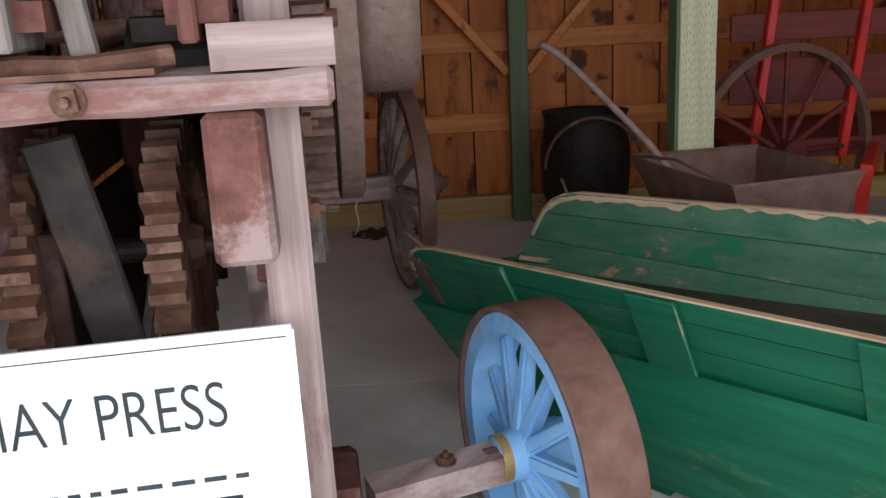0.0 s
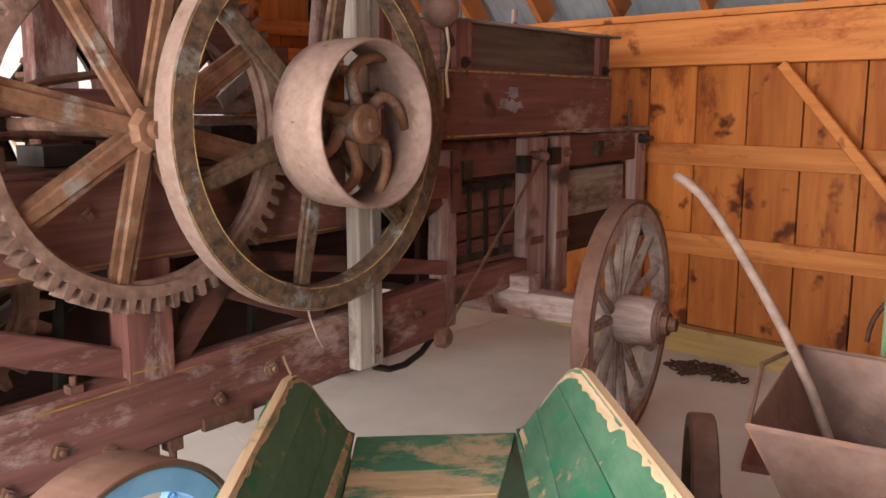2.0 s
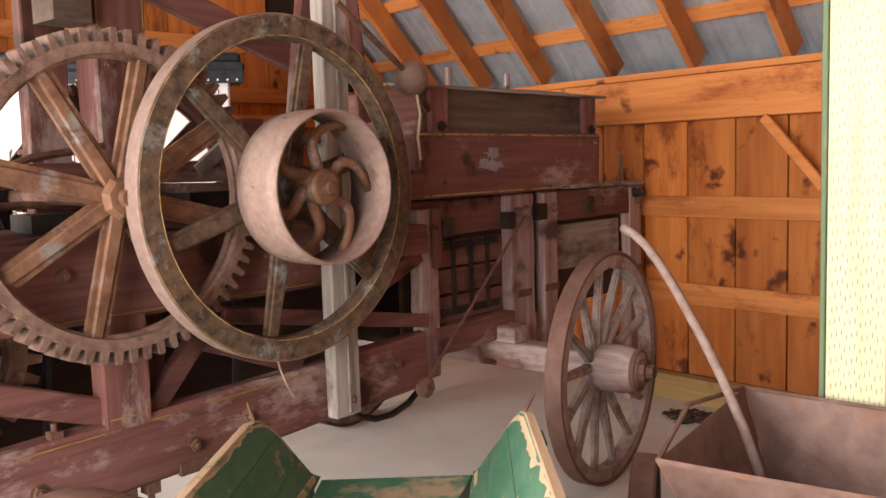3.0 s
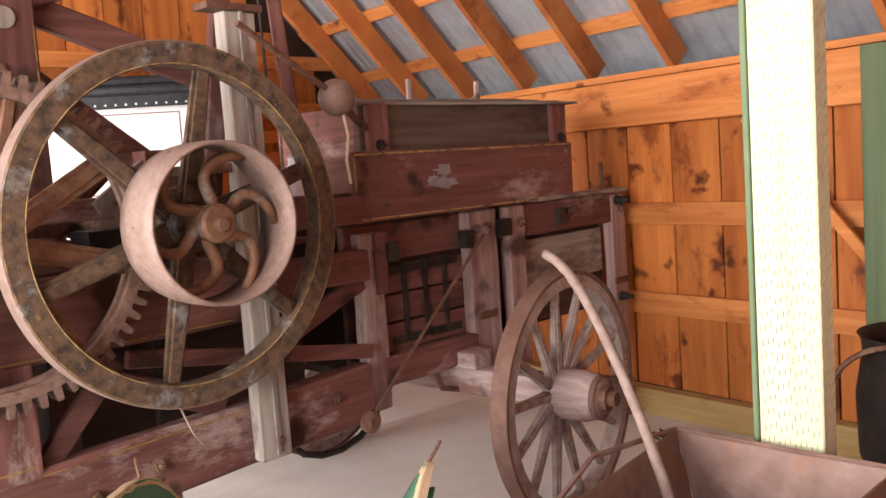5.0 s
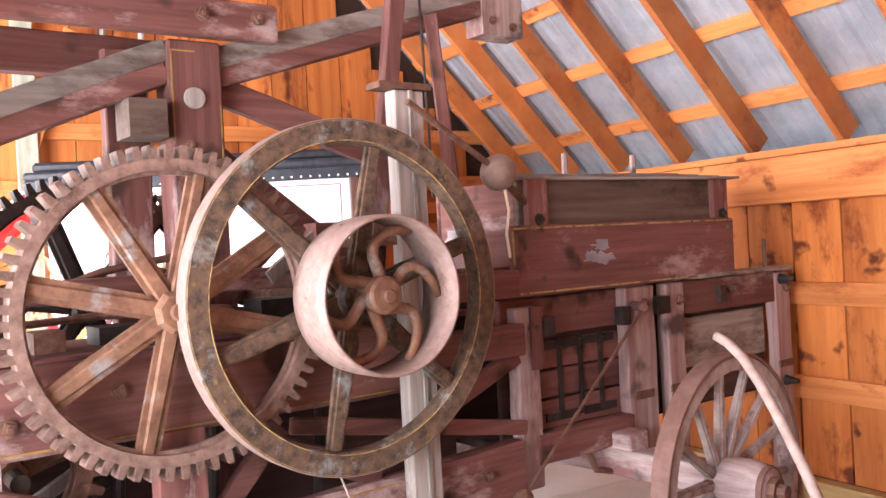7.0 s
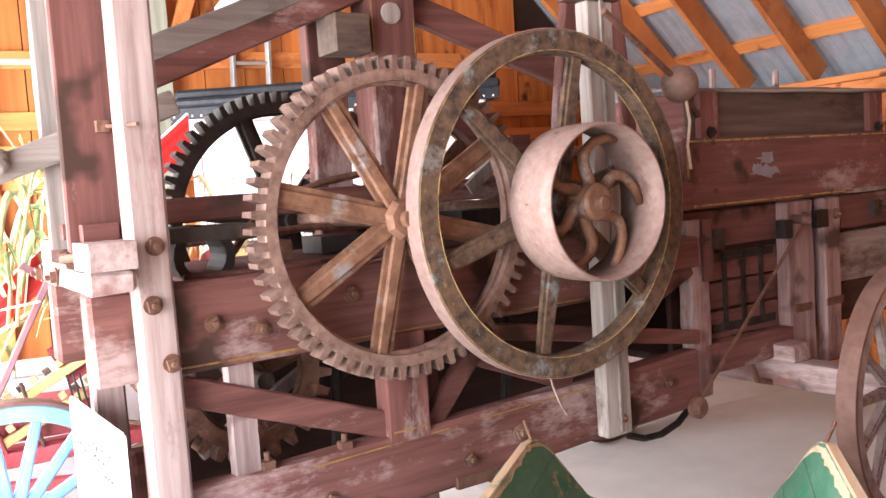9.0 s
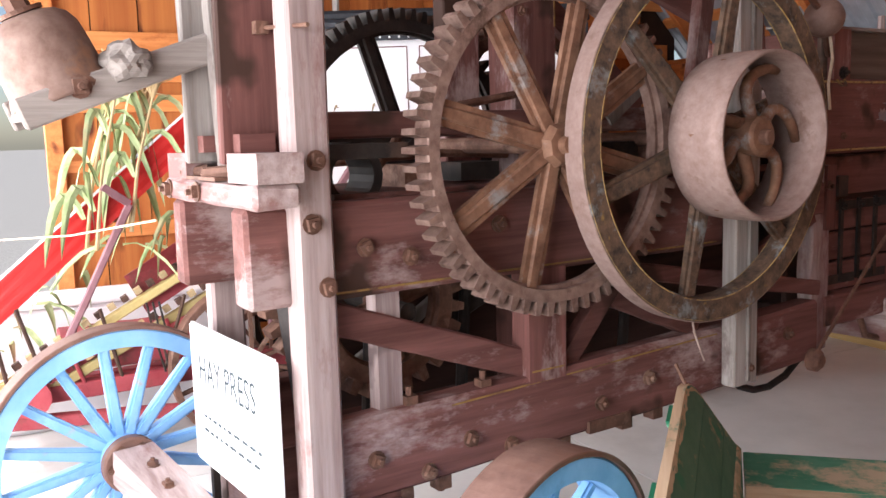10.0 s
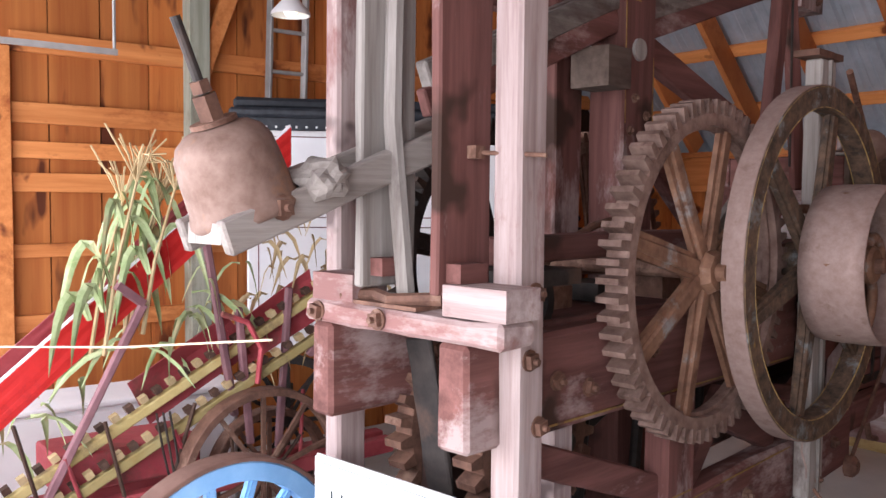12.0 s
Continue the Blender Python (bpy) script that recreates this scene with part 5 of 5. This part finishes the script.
part("low_frame", beam((0.1, -0.9, 0.36), (0.1, 1.4, 0.42), 0.08, 0.08), FADED, corn, "faded red low frame")
part("low_frame", beam((0.2, -0.75, 0.30), (0.2, 0.3, 0.22), 0.06, 0.06), FADED, corn, "faded red low frame")
part("low_frame", beam((-0.3, -0.9, 0.30), (-0.3, 1.6, 0.34), 0.08, 0.08), FADED, corn, "faded red low frame")
part("gear_case", lathe([(-0.06, 0), (-0.06, 0.09), (0.06, 0.09), (0.06, 0)], 18), FADED, corn, "small red gear case", Matrix.Translation((0.2, -0.45, 0.40)))
part("tool_box", block(-0.30, 0.05, -0.30, 0.35, 0.45, 0.62, 0.01, 0.002), FADED, corn, "faded red box")
for k in range(12):
    y = -0.7 + 0.17 * k
    part("rod", tube([(0.13, y, 0.36), (0.13, y + random.uniform(-0.15, 0.2), 0.36 + random.uniform(0.2, 0.5))], 0.010, 6), CHAIN if k % 3 else FADED, corn, "thin machine rod")
for k in range(3):
    part("black_hose", tube([(0.16, 0.10 + 0.03 * k, 0.78), (0.16, 0.13 + 0.03 * k, 0.60), (0.16, 0.17 + 0.02 * k, 0.42)], 0.006, 6), BLACKIRON, corn, "black cord")


def leaf(points, width, twist=0.0):
    bm = bmesh.new()
    pts = [Vector(p) for p in points]
    prev = None
    for i, p in enumerate(pts):
        u = i / (len(pts) - 1)
        d = (pts[min(i + 1, len(pts) - 1)] - pts[max(i - 1, 0)]).normalized()
        x = d.cross(Vector((math.cos(twist + u * 1.5), math.sin(twist + u * 1.5), 0.3))).normalized()
        w = width * math.sin(math.pi * min(1, 0.12 + 0.88 * u)) ** 0.7 * 0.5 + 0.001
        side = d.cross(x) * w * 0.35
        cur = [bm.verts.new(p - x * w + side), bm.verts.new(p), bm.verts.new(p + x * w + side)]
        if prev:
            for a in range(2):
                bm.faces.new((prev[a], prev[a + 1], cur[a + 1], cur[a]))
        prev = cur
    return bm


random.seed(21)
stalks = bmesh.new()
leaves = bmesh.new()
tassels = bmesh.new()
for k in range(6):
    x, y = -0.10 + 0.24 * random.random(), -0.16 + 0.28 * random.random()
    z0, top = 0.95 + 0.5 * (y + 0.3), 1.62 + random.uniform(-0.15, 0.2)
    join(stalks, tube([(x, y, z0), (x + 0.02, y + 0.05, (z0 + top) / 2), (x + 0.03, y + 0.14, top)], 0.011, 6, 0.6))
    for j in range(5):
        b = Vector((x, y + 0.03 * j, z0 + (top - z0) * (0.25 + 0.16 * j)))
        a = random.uniform(0, 6.28)
        out = Vector((math.cos(a) * 0.5, math.sin(a), 0))
        ln = random.uniform(0.16, 0.30)
        join(leaves, leaf([b + out * ln * u + Vector((0, 0, 0.22 * math.sin(2.4 * u) - 0.36 * u * u)) for u in (0, 0.15, 0.3, 0.45, 0.6, 0.75, 0.9, 1.0)], random.uniform(0.03, 0.055), a))
    if k < 6:
        for j in range(11):
            a = random.uniform(0, 6.28)
            b = Vector((x + 0.03, y + 0.14, top))
            join(tassels, tube([b, b + Vector((0.05 * math.cos(a), 0.06 * math.sin(a), 0.12)), b + Vector((0.10 * math.cos(a), 0.13 * math.sin(a), 0.15 + random.uniform(-0.05, 0.1)))], 0.0045, 4))
for k in range(46):
    u = random.random()
    b = Vector((random.uniform(-0.12, 0.12), -0.95 + 1.6 * u, 0.42 + 1.0 * u + random.uniform(-0.1, 0.12)))
    a = random.uniform(0, 6.28)
    out = Vector((math.cos(a) * 0.6, math.sin(a), 0)) * random.uniform(0.12, 0.32)
    join(leaves, leaf([b + out * t + Vector((0, 0, 0.1 * t - 0.30 * t * t)) for t in (0, 0.25, 0.5, 0.75, 1.0)], random.uniform(0.02, 0.04), a))
corn_sheaf = thing("corn_stalks", pose(-2.6, 1.0, 0), "dry corn stalks with pale green leaves and tan tassels", "corn stalks")
part("stalk", stalks, STRAW, corn_sheaf, "tan stalks", kind="stuff")
part("leaf", leaves, LEAF, corn_sheaf, "curled pale green leaves", kind="stuff")
part("tassel", tassels, STRAW, corn_sheaf, "tan tassels", kind="stuff")
husks = bmesh.new()
for k in range(90):
    b = Vector((random.uniform(-0.25, 0.05), random.uniform(0.5, 1.5), random.uniform(0.9, 1.75)))
    a = random.uniform(0, 6.28)
    join(husks, leaf([b + Vector((0.10 * math.cos(a) * t, 0.14 * math.sin(a) * t, 0.16 * t - 0.34 * t * t)) for t in (0, 0.3, 0.6, 1.0)], 0.025, a))
sheaf = thing("corn_bundle", pose(-2.62, 1.1, 0), "bundle of dry brown corn husks on the binder", "corn husks")
part("husk", husks, STRAW, sheaf, "dry brown husks", kind="stuff")
tank = thing("white_tank", pose(-3.3, 1.05, 0), "low white painted sheet tank beside the wall", "tank")
part("shell", block(-0.2, 0.2, -0.85, 0.75, 0.0, 0.69, 0.03, 0.002), WHITE, tank)
part("rim", block(-0.22, 0.22, -0.87, 0.77, 0.69, 0.72, 0.008, 0.001), WHITE, tank, "white rim")
line = thing("twine_line", pose(0, 0, 0), "pale baling twine stretched across the machine", "twine")
part("strand", tube([(-2.55, 0.42, 1.13), (-1.8, 0.75, 1.20), (-1.085, 0.985, 1.30)], 0.004, 6), ROPE, line)

# ---- white covered wagon behind the press ----
van = thing("delivery_wagon", pose(-3.335, 3.05, -0.03, 0, 0, -28) @ Matrix.Diagonal((0.8, 0.97, 1, 1)), "white panelled delivery wagon with a black roof", "wagon")
part("body", block(-0.50, 0.50, -1.0, 0.99, 0.85, 2.24, 0.012, 0.001), WHITE, van, "white body panels")
for z0, z1 in ((1.0, 1.6), (1.66, 2.14)):
    for y0, y1 in ((-0.93, -0.06), (0.02, 0.92)):
        for a, b in (((y0, z0), (y1, z0)), ((y0, z1), (y1, z1)), ((y0, z0), (y0, z1)), ((y1, z0), (y1, z1))):
            part("panel_line", tube([(0.501, a[0], a[1]), (0.501, b[0], b[1])], 0.0035, 5), MAROON, van, "thin dark red line")
part("roof", block(-0.62, 0.62, -1.10, 1.09, 2.245, 2.30, 0.02, 0.002), BLACKTOP, van, "black roof")
part("roof", block(-0.5, 0.5, -1.08, 1.07, 2.30, 2.37, 0.03, 0.002), BLACKTOP, van, "rounded black roof crown")
part("roof_fringe", block(0.60, 0.615, -1.09, 1.08, 2.17, 2.245, 0.004, 0.002), BLACKTOP, van, "black roof valance")
for k in range(36):
    part("fringe_stud", lathe([(0, 0), (0, 0.008), (0.006, 0.005), (0.006, 0)], 6), WHITE, van, "", Matrix.Translation((0.615, -1.06 + 0.06 * k, 2.19)))
part("front_curtain", block(-0.45, 0.52, -1.12, -1.0, 1.85, 2.2, 0.04, 0.004), BLACKTOP, van, "dark folded curtain")
for y in (-0.75, 0.8):
    vw = part("wheel", ring(0.34, 0.39, -0.03, 0.03, 48, 0.004), BLACKIRON, van, "dark wheel", Matrix.Translation((0.58, y, 0.45)))
    for k in range(12):
        part("spoke", beam((0, 0, 0.03), (0, 0, 0.345), 0.022, 0.022, (1, 0, 0)), BLACKIRON, vw, "", spoke_turn(k * math.pi / 6))
    part("axle", beam((-0.58, y, 0.45), (0.6, y, 0.45), 0.06, 0.06), BLACKIRON, van, "dark axle")
    part("spring", tube([(0.4, y - 0.3, 0.85), (0.4, y, 0.50), (0.4, y + 0.3, 0.85)], 0.02, 6), BLACKIRON, van, "dark leaf spring")

# ---- ladder, lamp, hanging bar ----
ladder = thing("ladder", pose(-4.10, 2.60, 0), "grey ladder hung on the gable boards", "ladder")
for y in (-0.135, 0.135):
    part("rail", beam((0, y, 1.9), (-0.02, y + 0.06, 3.9), 0.05, 0.03), ALU, ladder)
for k in range(7):
    part("rung", tube([(-0.005, -0.125 + 0.0075 * k, 2.05 + 0.28 * k), (-0.005, 0.145 + 0.0075 * k, 2.05 + 0.28 * k)], 0.014, 8), ALU, ladder)
for y in (-0.13, 0.13):
    part("hook", tube([(-0.06, y, 2.0), (0.0, y, 2.02), (0.02, y, 2.06)], 0.01, 6), ALU, ladder)
lamp = thing("pendant_lamp", pose(-3.65, 2.41, 2.90), "white enamel pendant lamp hanging from the roof", "lamp")
part("shade", lathe([(0.0, 0.125), (0.02, 0.122), (0.09, 0.06), (0.13, 0.03), (0.14, 0.03), (0.14, 0.0), (0.125, 0.0), (0.125, 0.025), (0.085, 0.05), (0.015, 0.115), (0.0, 0.118)], 36), WHITE, lamp, "white shade", up, True)
part("cord", tube([(0, 0, 0.13), (0, 0, roof_z(2.41) + 0.18 - 2.90)], 0.006, 6), BLACKIRON, lamp, "black cord")
glow = bpy.data.materials.new("lamp_glow")
glow.use_nodes = True
glow.node_tree.nodes["Principled BSDF"].inputs["Emission Color"].default_value = (1.0, 0.86, 0.55, 1)
glow.node_tree.nodes["Principled BSDF"].inputs["Emission Strength"].default_value = 6.0
bulb = bmesh.new()
bmesh.ops.create_uvsphere(bulb, u_segments=16, v_segments=10, radius=0.045)
part("bulb", bulb, glow, lamp, "lit bulb", Matrix.Translation((0, 0, 0.035)), True)
bar = thing("hanging_bar", pose(-3.5, 0.95, 2.525), "grey metal bar hung from the roof", "bar")
part("bar", block(-0.015, 0.015, -1.1, 0.33, -0.015, 0.015, 0.003, 0), ALU, bar)
for y in (-1.0, 0.315):
    part("hanger", tube([(0, y, 0.0), (0, y, roof_z(0.95 + y) + 0.1 - 2.525)], 0.01, 6), ALU, bar)

# ---- wall boards and floor slabs, piece by piece ----
random.seed(31)
proto = block(-0.5, 0.5, -0.012, 0.012, 0, 1.0, 0.004, 0)
board_mesh = part("board", proto, BARN, wall_back, "")
x, first = -4.19 + 0.11, True
while x < 6.5:
    w = 0.329
    mtx = Matrix.Translation((x + w / 2, 5.984 + random.uniform(-0.002, 0.002), 0.166)) @ Matrix.Diagonal((w, 1, 1.90, 1))
    if first:
        board_mesh.matrix_basis = mtx
        first = False
    else:
        again(board_mesh, mtx, wall_back)
    x += 0.341
turn = Matrix.Rotation(math.pi / 2, 4, "Z")
y = 0.80
while y < 5.95:
    low = 0.0
    again(board_mesh, Matrix.Translation((-4.215 + random.uniform(-0.003, 0.003), y + 0.146, low)) @ turn @ Matrix.Diagonal((0.292, 1, min(roof_z(y), roof_z(y + 0.3)) + 0.06 - low, 1)), wall_gable)
    y += 0.30
y = -1.0
while y < 0.75:
    again(board_mesh, Matrix.Translation((-4.215, y + 0.146, 2.5)) @ turn @ Matrix.Diagonal((0.292, 1, max(0.1, min(roof_z(y), roof_z(y + 0.3)) + 0.06 - 2.5), 1)), wall_gable)
    y += 0.30
slab = part("slab", block(-0.5, 0.5, -0.5, 0.5, -0.05, 0.0, 0, 0), CONCRETE, floor, "")
cells = [(x0, x1, y0, y1) for x0, x1 in ((-4.3, -2.05), (-2.05, 1.0), (1.0, 4.05), (4.05, 6.6)) for y0, y1 in ((-2.7, -0.03), (-0.03, 3.02), (3.02, 6.1))]
for i, (x0, x1, y0, y1) in enumerate(cells):
    mtx = Matrix.Translation(((x0 + x1) / 2, (y0 + y1) / 2, 0)) @ Matrix.Diagonal((x1 - x0 - 0.006, y1 - y0 - 0.006, 1, 1))
    if i == 0:
        slab.matrix_basis = mtx
    else:
        again(slab, mtx, floor)
